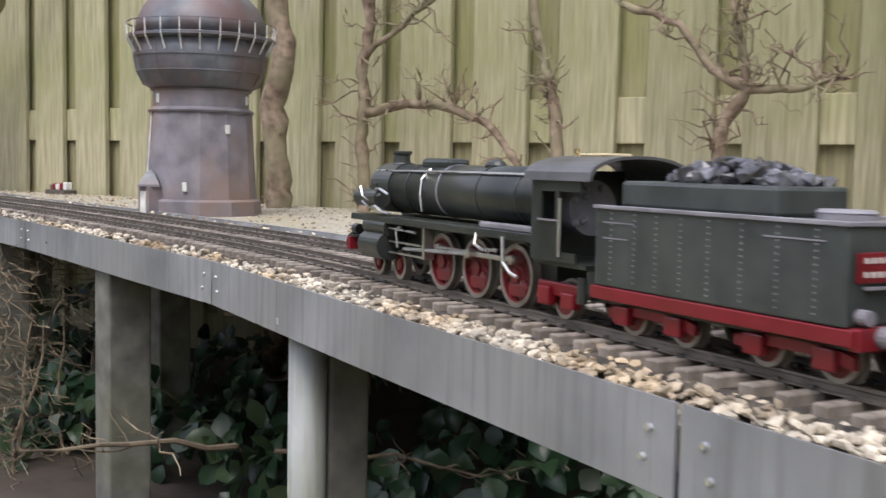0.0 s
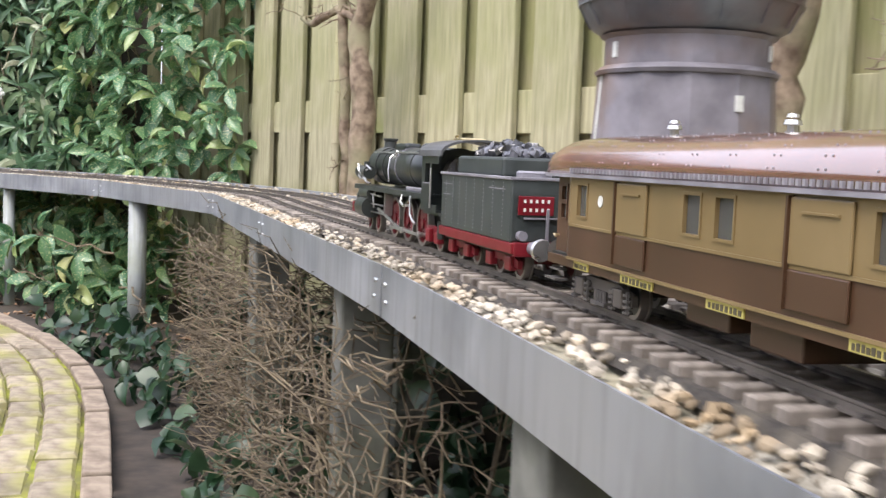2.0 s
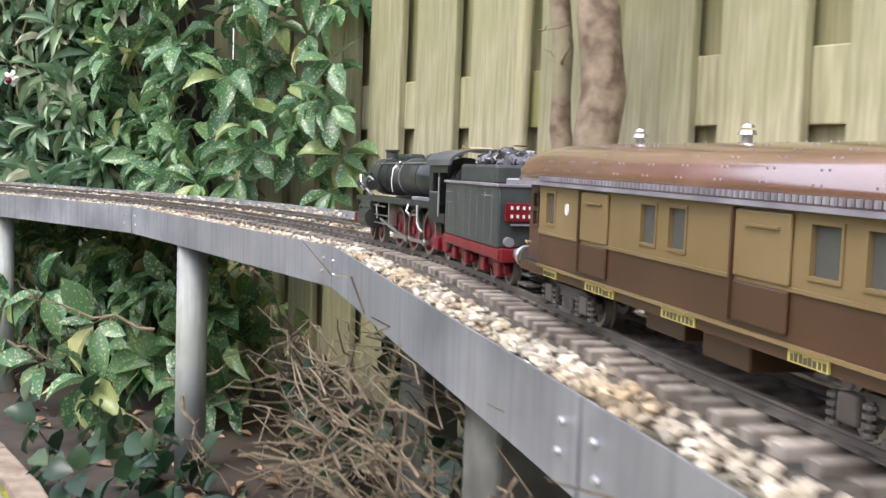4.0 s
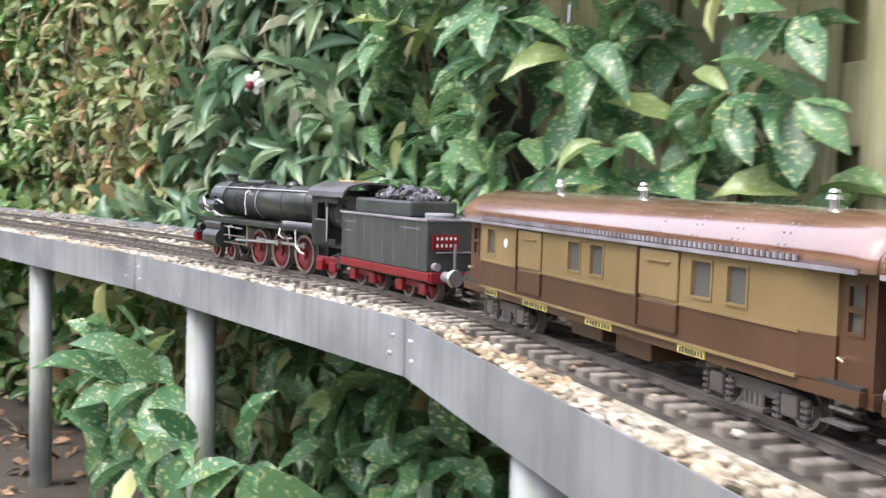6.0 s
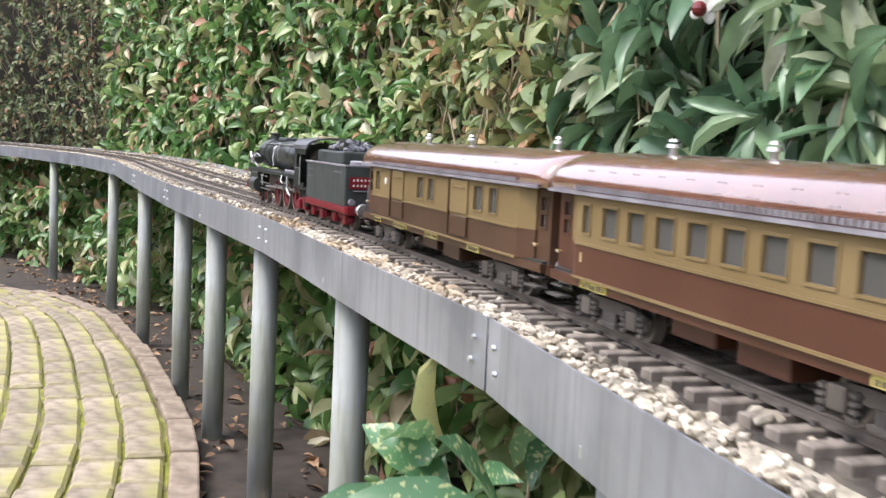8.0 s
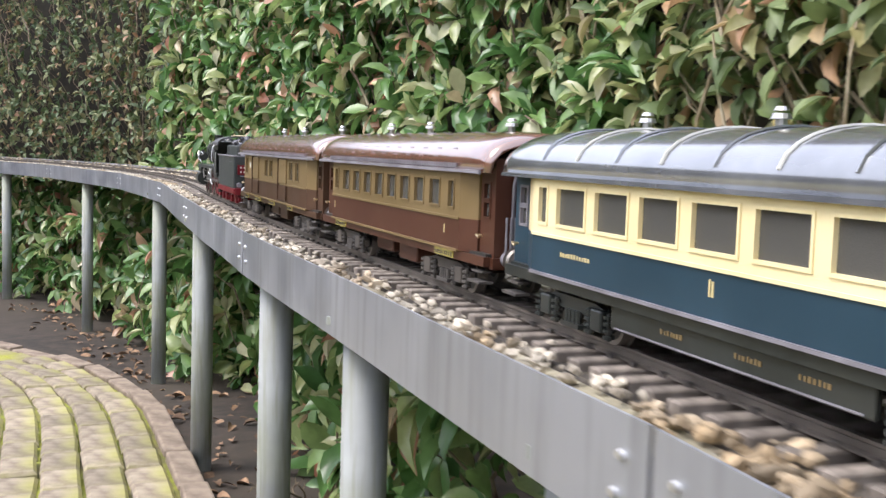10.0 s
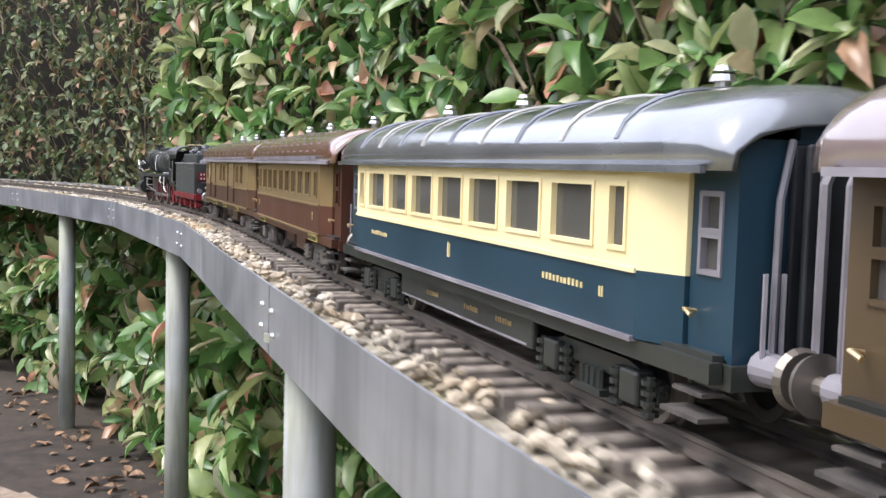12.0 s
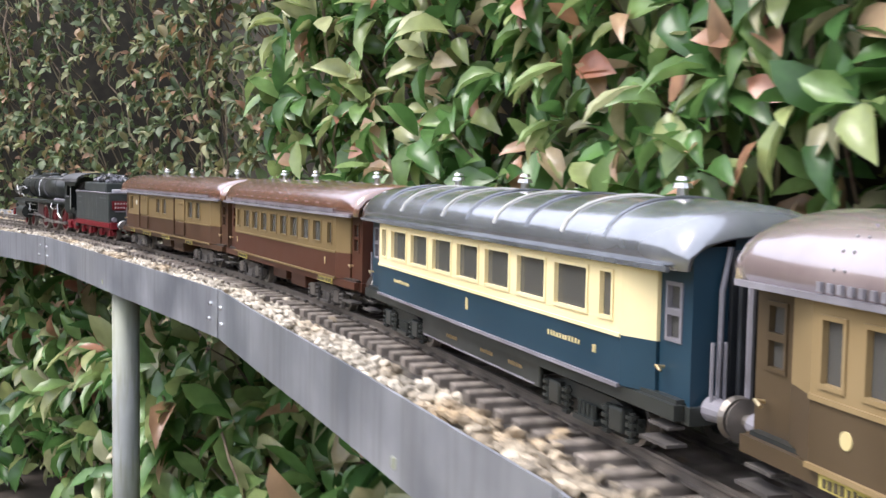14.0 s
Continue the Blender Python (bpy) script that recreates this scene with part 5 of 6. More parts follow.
def tender():
    """Origin at the middle; x forward."""
    te = thing("tender", "charcoal grey model tender with a red frame, heaped with coal", "model tender")
    h = 0.0745
    bm = bmesh.new()
    box(bm, -h, h, -0.0325, 0.0325, 0.0245, 0.0650, 0.0012)
    body = part("tank", bm, TENDERGREY, te, "charcoal grey riveted tank")
    for side in (1, -1):
        y = side * 0.0325
        for k, x in enumerate((0.062, 0.045, 0.030, 0.014, -0.003, -0.022, -0.041, -0.060)):
            bm = bmesh.new()
            for j in range(13):
                z = 0.028 + j * 0.0028
                box(bm, x - 0.0004, x + 0.0004, *sorted((y - side * 0.0002, y + side * 0.0004)), z, z + 0.0008)
            part("rivet_line", bm, GUTTER, body, "line of fine rivets")
        bm = bmesh.new()
        box(bm, 0.046, 0.068, *sorted((y, y + side * 0.0005)), 0.0570, 0.0576)
        box(bm, 0.050, 0.068, *sorted((y, y + side * 0.0005)), 0.0490, 0.0496)
        box(bm, -0.064, -0.034, *sorted((y, y + side * 0.0005)), 0.0575, 0.0581)
        part("panel_seam", bm, GUTTER, body)
        bm = bmesh.new()
        box(bm, -h - 0.001, h + 0.001, *sorted((side * 0.0310, side * 0.0338)), 0.0640, 0.0660, 0.0004)
        part("tank_coping", bm, GUTTER, body, "pale worn edge")
        bm = bmesh.new()
        box(bm, -h - 0.004, h + 0.002, *sorted((side * 0.0290, side * 0.0330)), 0.0175, 0.0243, 0.0005)
        part("side_frame", bm, RED, te, "bright red frame beam")
    bm = bmesh.new()
    box(bm, -h - 0.001, -h + 0.0012, -0.0325, 0.0325, 0.0640, 0.0660, 0.0004)
    part("rear_coping", bm, GUTTER, body)
    bm = bmesh.new()
    box(bm, -0.030, 0.068, -0.0225, 0.0225, 0.0648, 0.0785, 0.002)
    part("coal_bunker", bm, TENDERGREY, te, "raised coal bunker")
    bm = bmesh.new()
    cyl(bm, (-0.055, 0.010, 0.0648), (-0.055, 0.010, 0.0685), 0.0115, n=24)
    cyl(bm, (-0.055, 0.010, 0.0685), (-0.055, 0.010, 0.0697), 0.0118, 0.0105, 24)
    part("filler_lid", bm, GUTTER, te, "round water filler lid")
    bm = bmesh.new()
    for k in range(120):
        x, y = random.uniform(-0.024, 0.050), random.uniform(-0.019, 0.019)
        z = 0.0785 + max(0.0, 0.011 * (1 - ((x - 0.012) / 0.04) ** 2) * (1 - (y / 0.022) ** 2)) * random.uniform(0.5, 1.0)
        r = random.uniform(0.0025, 0.0052)
        q = bmesh.ops.create_icosphere(bm, subdivisions=1, radius=r, matrix=pose(x, y, z, random.uniform(0, 360), random.uniform(0, 360), 0))
        for v in q["verts"]:
            v.co += Vector((random.uniform(-1, 1), random.uniform(-1, 1), random.uniform(-1, 1))) * r * 0.35
    part("coal", bm, COAL, te, "heap of shiny coal lumps")["kind"] = "stuff"
    bm = bmesh.new()
    box(bm, -h - 0.006, -h - 0.001, -0.0315, 0.0315, 0.0160, 0.0250, 0.0006)
    beam = part("buffer_beam", bm, RED, te, "red rear buffer beam")
    buffers(beam, -h - 0.006, -1, 0.0215, STEEL)
    bm = bmesh.new()
    tube(bm, [(-h - 0.006, 0, 0.018), (-h - 0.016, 0, 0.0155), (-h - 0.019, 0, 0.0125)], 0.0018, 6)
    part("coupling_hook", bm, GUTTER, beam)
    bm = bmesh.new()
    box(bm, -h - 0.0022, -h - 0.0002, -0.024, 0.024, 0.0395, 0.0405)
    box(bm, -h - 0.0040, -h - 0.0020, 0.008, 0.0095, 0.022, 0.046)
    box(bm, -h - 0.0040, -h - 0.0020, -0.0095, -0.008, 0.022, 0.046)
    part("ladder", bm, GUTTER, te, "rear ladder and rail")
    bm = bmesh.new()
    box(bm, -h - 0.0012, -h - 0.0001, 0.004, 0.028, 0.0420, 0.0540, 0.0003)
    pl = part("rear_plate", bm, RED, te, "red plate with pale lettering")
    for z in (0.0435, 0.0490):
        bm = bmesh.new()
        for k in range(5):
            box(bm, -h - 0.0016, -h - 0.0012, 0.007 + k * 0.0040, 0.0086 + k * 0.0040, z + 0.0008, z + 0.0030)
        part("lettering", bm, PALE, pl)
    for side in (1, -1):
        bm = bmesh.new()
        cyl(bm, (-h - 0.001, side * 0.026, 0.029), (-h - 0.006, side * 0.026, 0.029), 0.0032, n=12)
        part("tail_lamp", bm, GUTTER, te)
    for x in (-0.044, 0.040):
        bogie(te, x, 0.036, RED, 0.0112, DARKRED, tender=True)
    bm = bmesh.new()
    box(bm, -h + 0.003, h - 0.003, -0.026, 0.026, 0.0150, 0.0245)
    part("underframe", bm, BLACK, te)
    lengthen(te, 1.10)
    return te


# reach of the luggage van's middle along the track, by the clock
RUN = [(0.0, 1.056), (0.5, 1.368), (1.0, 1.698), (1.5, 1.975), (2.0, 2.325), (4.5, 3.825), (5.0, 4.172), (5.5, 4.482), (6.0, 4.786), (6.5, 5.068),
       (7.0, 5.318), (7.5, 5.566), (8.0, 5.868), (10.5, 7.514), (11.0, 7.792), (11.5, 8.050), (12.0, 8.334), (12.5, 8.624), (13.0, 8.902),
       (13.5, 9.198), (14.0, 9.456)]


def run_at(t):
    """Smooth reach at t: monotone cubic through RUN."""
    ts, ss = [r[0] for r in RUN], [r[1] for r in RUN]
    k = max(0, min(len(ts) - 2, int(np.searchsorted(ts, t, side="right")) - 1))
    slope = lambda i: (ss[min(i + 1, len(ss) - 1)] - ss[max(i - 1, 0)]) / (ts[min(i + 1, len(ts) - 1)] - ts[max(i - 1, 0)])
    h = ts[k + 1] - ts[k]
    u = (t - ts[k]) / h
    return (ss[k] * (2 * u ** 3 - 3 * u ** 2 + 1) + h * slope(k) * (u ** 3 - 2 * u ** 2 + u) + ss[k + 1] * (3 * u ** 2 - 2 * u ** 3) + h * slope(k + 1) * (u ** 3 - u ** 2))


def on_track(s, base):
    """Pose of a vehicle whose middle is at reach s, resting on two points base apart."""
    a, _ = on_line(TRACK, s - base / 2)
    b, _ = on_line(TRACK, s + base / 2)
    m = (a + b) / 2
    return pose(m[0], m[1], RAILTOP - (sag(s - base / 2) + sag(s + base / 2)) / 2, 0, math.degrees((sag(s + base / 2) - sag(s - base / 2)) / base), math.degrees(math.atan2(b[1] - a[1], b[0] - a[0])))


LOCO, LOCO_MOVING = locomotive()
TRAIN = [(LOCO, 0.438 + 0.17, 0.20, True), (tender(), 0.352, 0.092, False), (luggage_van(), 0.0, 0.252, False), (second_coach(), -0.399, 0.208, False),
         (pullman_coach(), -0.789, 0.234, False), (last_coach(), -1.205, 0.236, False)]


def motions():
    times = [k * 0.25 for k in range(57)]
    for ob, shift, base, front in TRAIN:
        rows = []
        for t in times:
            m = on_track(run_at(t) + shift, base)
            if front:
                m = m @ pose(-0.17, 0, 0)
            rows.append((t, m))
        walk(ob, rows)
    # driving wheels turn by the way they roll; rods follow the crank pins
    ticks = [k / 30 for k in range(421)]
    for ob, at, how in LOCO_MOVING:
        rows = []
        for t in ticks:
            a = run_at(t) / 0.0192
            px, pz = 0.0095 * math.cos(-a), -0.0095 * math.sin(-a)
            if how == "spin":
                rows.append((t, pose(*at, 0, math.degrees(a), 0)))
            elif how == "rod":
                rows.append((t, pose(at[0] + 0.0095 * math.cos(a), at[1], at[2] - 0.0095 * math.sin(a))))
            else:
                x, z = at[0] + 0.0095 * math.cos(a), at[2] - 0.0095 * math.sin(a)
                tilt = math.degrees(math.asin((0.0242 - z) / 0.0955))
                rows.append((t, pose(x, at[1], z, 0, -tilt, 0)))
        walk(ob, rows)


# ---------------------------------------------------------------- platform behind the tracks, with the tower on it
def build_platform():
    bm = bmesh.new()
    front, back = [], []
    for s in np.linspace(2.05, 4.45, 25):
        p, d = on_line(beside(LINE, DECK_BACK + 0.004), s)
        # the point of the fence line straight behind
        n = np.array([d[1], -d[0]])
        k = ((F0.x + FN.x * 0.03 - p[0]) * FN.x + (F0.y + FN.y * 0.03 - p[1]) * FN.y) / (n[0] * FN.x + n[1] * FN.y)
        front.append(p)
        back.append(p + n * k)
    ribbon(bm, np.array(front), np.array(back), TOP - 0.035, TOP - 0.002)
    tagged(part("platform", bm, GRIT), "grey grit-covered platform beside the tracks", "platform", kind="structure")
    vs, pts = front, back

    def where():
        i = random.randrange(len(vs))
        u = random.random()
        return vs[i] * (1 - u) + pts[i] * u + np.array((random.uniform(-0.04, 0.04), random.uniform(-0.04, 0.04))), TOP, 0.7
    scatter_stones("platform_grit", 1200, 0.002, 0.005, where, STONE, "scattered pale grit on the platform")


build_platform()


# ---------------------------------------------------------------- plants
LEAF = np.array([(0.0, 0.0, 0.0), (0.22, 0.62, 0.10), (0.22, 0.0, 0.0), (0.22, -0.62, 0.10), (0.5, 1.0, 0.12), (0.5, 0.0, -0.03), (0.5, -1.0, 0.12),
                 (0.78, 0.68, 0.02), (0.78, 0.0, -0.10), (0.78, -0.68, 0.02), (1.0, 0.0, -0.22)])
LEAF_F = [(0, 2, 1), (0, 3, 2), (1, 2, 5, 4), (2, 3, 6, 5), (4, 5, 8, 7), (5, 6, 9, 8), (7, 8, 10), (8, 9, 10)]


def unit(v):
    return v / np.maximum(1e-9, np.linalg.norm(v, axis=-1, keepdims=True))


def leaves(pos, way, face, length, width):
    """Arrays of leaves: base, way of the midrib, side that faces out, length, half width."""
    way = unit(way)
    side = unit(np.cross(face, way))
    up = np.cross(way, side)
    curl = np.random.uniform(0.3, 1.8, (len(pos), 1))
    v = (pos[:, None, :] + LEAF[None, :, 0:1] * length[:, None, None] * way[:, None, :] + LEAF[None, :, 1:2] * width[:, None, None] * side[:, None, :]
         + LEAF[None, :, 2:3] * (length * curl[:, 0])[:, None, None] * up[:, None, :])
    return v.reshape(-1, 3)


def leaf_mesh(name, v, material):
    n = len(v) // 11
    faces = []
    for k in range(n):
        faces += [tuple(i + 11 * k for i in f) for f in LEAF_F]
    return raw(name, v, faces, material, smooth=True)


def whorls(anchors, outs, count, lo, hi, slim, spread=1.0, droop=0.25):
    """Clusters of leaves round twig ends."""
    P, W, F, L, B = [], [], [], [], []
    for a, o in zip(anchors, outs):
        n = random.randint(*count)
        o = Vector(o).normalized()
        e1 = o.orthogonal().normalized()
        e2 = o.cross(e1)
        t0 = random.uniform(0, 6.3)
        for k in range(n):
            t = t0 + 2.4 * k + random.uniform(-0.3, 0.3)
            q = spread * random.uniform(0.7, 1.35)
            d = o * math.cos(q) + (e1 * math.cos(t) + e2 * math.sin(t)) * math.sin(q)
            d.z -= droop * random.uniform(0.3, 1.6)
            f = o * 0.8 + Vector((random.uniform(-0.6, 0.6), random.uniform(-0.6, 0.6), 0.55 + random.uniform(-0.3, 0.6)))
            ln = random.uniform(lo, hi)
            P.append(Vector(a) - o * 0.012 * k / n + d.normalized() * ln * 0.08)
            W.append(d)
            F.append(f)
            L.append(ln)
            B.append(ln * slim * random.uniform(0.8, 1.15))
    return leaves(np.array(P), np.array(W), np.array(F), np.array(L), np.array(B))


def wiggle(a, b, n, k):
    a, b = Vector(a), Vector(b)
    return [a.lerp(b, i / n) + (Vector((random.uniform(-1, 1), random.uniform(-1, 1), random.uniform(-1, 1))) * k * (b - a).length if 0 < i < n else Vector()) for i in range(n + 1)]


def stems(bm, anchors, outs, back, r=0.0016, share=0.5):
    for a, o in zip(anchors, outs):
        if random.random() > share:
            continue
        a, o = Vector(a), Vector(o).normalized()
        b = a - o * back * random.uniform(0.5, 1.1) - Vector((0, 0, back * random.uniform(0.2, 0.9)))
        mid = (a + b) / 2 + Vector((random.uniform(-1, 1), random.uniform(-1, 1), random.uniform(-0.4, 1))) * back * 0.14
        tube(bm, [b, mid, a], [r * 1.5, r * 1.1, r * 0.7], 5, cap=False)


def bank(line, n, z0, z1, depth, lean=0.0, bulge=0.05):
    """Twig ends on the face of a hedge that follows a line in plan; z range; depth inwards; facing the track side."""
    line = np.array(line, float)
    seg = np.linalg.norm(np.diff(line, axis=0), axis=1)
    cum = np.concatenate([[0], np.cumsum(seg)])
    A, O = [], []
    for _ in range(n):
        s = random.uniform(0, cum[-1])
        k = min(len(seg) - 1, int(np.searchsorted(cum, s)) - 1) if s > 0 else 0
        k = max(0, k)
        d = (line[k + 1] - line[k]) / seg[k]
        p = line[k] + d * (s - cum[k])
        nrm = np.array([d[1], -d[0]])
        z = random.uniform(z0, z1)
        bump = bulge * noise.noise((p[0] * 4, p[1] * 4, z * 4))
        q = p - nrm * (depth * random.random() ** 1.8 + bump + lean * (z - z0))
        A.append((q[0], q[1], z))
        O.append((nrm[0] + random.uniform(-0.6, 0.6), nrm[1] + random.uniform(-0.6, 0.6), random.uniform(-0.15, 0.8)))
    return A, O


def shrub(name, label, category, banks, material, count, lo, hi, slim, spread=1.0, droop=0.25, back=0.08, share=0.2, extra=(), canes=0, stem=BARK):
    """A plant: woody stems and its leaves, both parts of the one thing."""
    th = thing(name, label, category)
    A, O = [], []
    for b in banks:
        a, o = bank(*b)
        A += a
        O += o
    for a, o in extra:
        A.append(a)
        O.append(o)
    ob = leaf_mesh("foliage", whorls(A, O, count, lo, hi, slim, spread, droop), material)
    ob.parent = th
    ob["kind"] = "stuff"
    bm = bmesh.new()
    stems(bm, A, O, back, share=share)
    for _ in range(canes):
        # long bent canes that show between the leaves
        k = random.randrange(len(A))
        a, o = Vector(A[k]), Vector(O[k]).normalized()
        b = a + Vector((random.uniform(-0.18, 0.18), random.uniform(-0.05, 0.05), -random.uniform(0.15, 0.45)))
        tube(bm, wiggle(b - o * 0.05, a + o * 0.02, 5, 0.06), [0.0036, 0.0033, 0.003, 0.0026, 0.0022, 0.0015], 5, cap=False)
    part("twig_mass", bm, stem, th)["kind"] = "stuff"
    return th


UNDER = [tuple(on_line(beside(LINE, 0.20), s)[0]) for s in np.arange(10.9, 6.1, -0.2)]
# lines run so that the track lies on their left when walked towards the hedge's far end reversed
shrub("spotted_laurel", "spotted laurel bush with large glossy speckled leaves by the fence end", "bush",
      [([(-3.05, 4.00), (-2.72, 3.80), (-2.35, 3.66), (-2.02, 3.66)], 190, 0.42, 1.2, 0.16), ([(-3.0, 3.62), (-2.5, 3.46), (-2.05, 3.26)], 80, 0.06, 0.34, 0.2)],
      AUCUBA, (5, 7), 0.055, 0.098, 0.235, 1.05, 0.45, 0.14,
      extra=[((-2.87, 3.405, 0.29), (-0.2, -1, 0.1)), ((-2.82, 3.39, 0.27), (0.1, -1, 0.2)), ((-2.85, 3.395, 0.225), (-0.1, -1, -0.2)), ((-2.77, 3.38, 0.235), (0.2, -1, -0.1)), ((-2.81, 3.385, 0.17), (0, -1, -0.1)), ((-2.71, 3.365, 0.20), (0.2, -1, 0.0)), ((-2.74, 3.375, 0.28), (0.2, -1, 0.2)),
             ((-2.84, 3.40, 0.24), (0.2, -1, 0.0)), ((-2.80, 3.39, 0.20), (0.2, -1, 0.1)), ((-2.76, 3.38, 0.15), (0, -1, 0.0)), ((-2.70, 3.36, 0.25), (0.1, -1, 0.0)), ((-2.55, 3.30, 0.22), (0.1, -1, 0)),
             ((-2.40, 3.24, 0.24), (0.2, -1, 0.2)), ((-2.25, 3.20, 0.20), (0.2, -1, 0.1)), ((-2.2, 3.14, 0.12), (0.2, -1, 0.1)), ((-2.62, 3.34, 0.12), (0, -1, 0.3)), ((-2.45, 3.28, 0.10), (0, -1, 0.3))])
shrub("dark_evergreen", "dark evergreen shrub with long narrow glossy leaves", "bush",
      [([(-3.72, 4.12), (-3.5, 4.02), (-3.2, 3.92), (-2.85, 3.90)], 440, 0.40, 1.3, 0.26), ([(-4.0, 4.1), (-3.4, 3.9), (-2.9, 3.75)], 320, 0.02, 0.42, 0.25)],
      DARKLEAF, (5, 8), 0.06, 0.105, 0.145, 1.0, 0.35, 0.12, canes=110, stem=PALESTEM)
shrub("mixed_shrub", "twiggy green shrub with small leaves", "bush",
      [([(-4.9, 4.34), (-4.4, 4.28), (-3.9, 4.10), (-3.5, 3.96)], 1250, 0.38, 1.35, 0.26), ([(-4.9, 4.28), (-3.9, 4.12)], 300, 0.0, 0.40, 0.2), ([tuple(on_line(beside(LINE, 0.22), s)[0]) for s in (6.3, 5.9, 5.5, 5.1)], 260, 0.03, 0.34, 0.2)],
      FINELEAF, (4, 7), 0.028, 0.060, 0.26, 1.0, 0.3, 0.12, share=0.5, canes=330, stem=PALESTEM)
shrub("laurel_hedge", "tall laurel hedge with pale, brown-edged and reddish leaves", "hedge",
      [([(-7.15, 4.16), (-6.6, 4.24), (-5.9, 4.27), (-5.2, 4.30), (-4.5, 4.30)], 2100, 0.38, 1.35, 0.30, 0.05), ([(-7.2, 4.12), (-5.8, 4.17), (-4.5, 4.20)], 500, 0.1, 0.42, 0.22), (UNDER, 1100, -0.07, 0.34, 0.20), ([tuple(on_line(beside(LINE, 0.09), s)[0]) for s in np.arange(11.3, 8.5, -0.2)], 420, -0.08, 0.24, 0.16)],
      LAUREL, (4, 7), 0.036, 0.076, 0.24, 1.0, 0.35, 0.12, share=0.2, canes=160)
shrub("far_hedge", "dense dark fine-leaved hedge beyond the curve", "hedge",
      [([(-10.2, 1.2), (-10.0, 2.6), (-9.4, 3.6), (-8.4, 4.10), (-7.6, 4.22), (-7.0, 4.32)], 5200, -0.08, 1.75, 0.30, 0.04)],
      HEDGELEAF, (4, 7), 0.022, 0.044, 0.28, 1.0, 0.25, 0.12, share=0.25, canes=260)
shrub("low_ivy", "low dark ivy covering the soil below the deck", "ivy",
      [([(-0.9, 2.0), (-0.4, 1.5), (0.1, 1.0), (0.8, 0.6)], 420, 0.02, 0.14, 0.75), ([(-2.3, 3.1), (-1.7, 2.65), (-1.2, 2.15), (-0.75, 1.6)], 130, 0.02, 0.10, 0.25), ([(-1.9, 3.2), (-1.2, 2.6), (-0.6, 1.9)], 120, 0.02, 0.2, 0.25)],
      IVY, (3, 5), 0.026, 0.048, 0.42, 1.2, 0.2, 0.05, share=0.3)


def leaf_litter():
    P, W, F, L, B = [], [], [], [], []
    for _ in range(900):
        s = random.uniform(4.6, 10.2)
        p, d = on_line(beside_cache(random.choice((-0.06, -0.03, 0.0, 0.05, 0.1, 0.18, 0.25, 0.34))), s)
        x, y = p[0] + random.uniform(-0.05, 0.05), p[1] + random.uniform(-0.05, 0.05)
        P.append((x, y, ground_z(x, y) + 0.004))
        a = random.uniform(0, 6.3)
        W.append((math.cos(a), math.sin(a), random.uniform(-0.1, 0.35)))
        F.append((random.uniform(-0.5, 0.5), random.uniform(-0.5, 0.5), 1))
        L.append(random.uniform(0.012, 0.034))
        B.append(L[-1] * 0.28)
    ob = leaf_mesh("leaf_litter", leaves(np.array(P), np.array(W), np.array(F), np.array(L), np.array(B)), DEADLEAF)
    tagged(ob, "dry brown fallen leaves on the soil", "leaf litter", kind="stuff")


leaf_litter()


def spurs(bm, pts, r, depth, n, size):
    """Short crooked fruit spurs along a branch."""
    pts = [Vector(p) for p in pts]
    for _ in range(n):
        i = random.randrange(len(pts) - 1)
        p = pts[i].lerp(pts[i + 1], random.random())
        d = FU * random.uniform(-1, 1) + Vector((0, 0, random.uniform(-0.35, 1.0))) + FN * random.uniform(0.0, 0.55)
        q = wiggle(p, p + d.normalized() * size * random.uniform(0.4, 1.2), 4, 0.12)
        tube(bm, q, [r, r * 0.85, r * 0.7, r * 0.55, r * 0.35], 5, cap=False)
        if depth:
            spurs(bm, q, r * 0.55, depth - 1, random.randint(1, 3), size * 0.45)


def espalier(label, limbs, n, size=0.10):
    """A trained fruit tree before the fence: each limb a tapering tube with spurs."""
    th = thing("espalier_tree", label, "fruit tree", "bare trees before the fence")
    for k, (pts, r0, r1) in enumerate(limbs):
        bm = bmesh.new()
        fine = []
        for a, b in zip(pts, pts[1:]):
            fine += wiggle(a, b, 4, 0.035)[:-1]
        fine.append(Vector(pts[-1]))
        rr = [(r0 + (r1 - r0) * i / (len(fine) - 1)) * random.uniform(0.85, 1.2) for i in range(len(fine))]
        tube(bm, fine, rr, 8)
        limb = part("trunk" if k == 0 else "limb", bm, BARK, th, smooth=True)
        bm = bmesh.new()
        spurs(bm, fine[2:], 0.0026, 2, int(n * (0.5 + len(pts) / 6)), size)
        part("spur_mass", bm, BARK, limb, "crooked bare fruit spurs")["kind"] = "stuff"
    return th


espalier("bare gnarled fruit tree trained before the fence", [
    ([(-0.19, 2.26, 0.0), (-0.20, 2.27, 0.45), (-0.21, 2.28, 0.55), (-0.20, 2.27, 0.62), (-0.21, 2.28, 0.69), (-0.19, 2.27, 0.79), (-0.20, 2.27, 1.0), (-0.18, 2.26, 1.3)], 0.015, 0.010),
    ([(-0.20, 2.27, 0.605), (-0.11, 2.20, 0.622), (-0.02, 2.13, 0.612), (0.05, 2.07, 0.58), (0.11, 2.02, 0.50)], 0.011, 0.007),
    ([(-0.20, 2.27, 0.72), (-0.10, 2.19, 0.80), (0.0, 2.11, 0.86)], 0.006, 0.003)], 16)
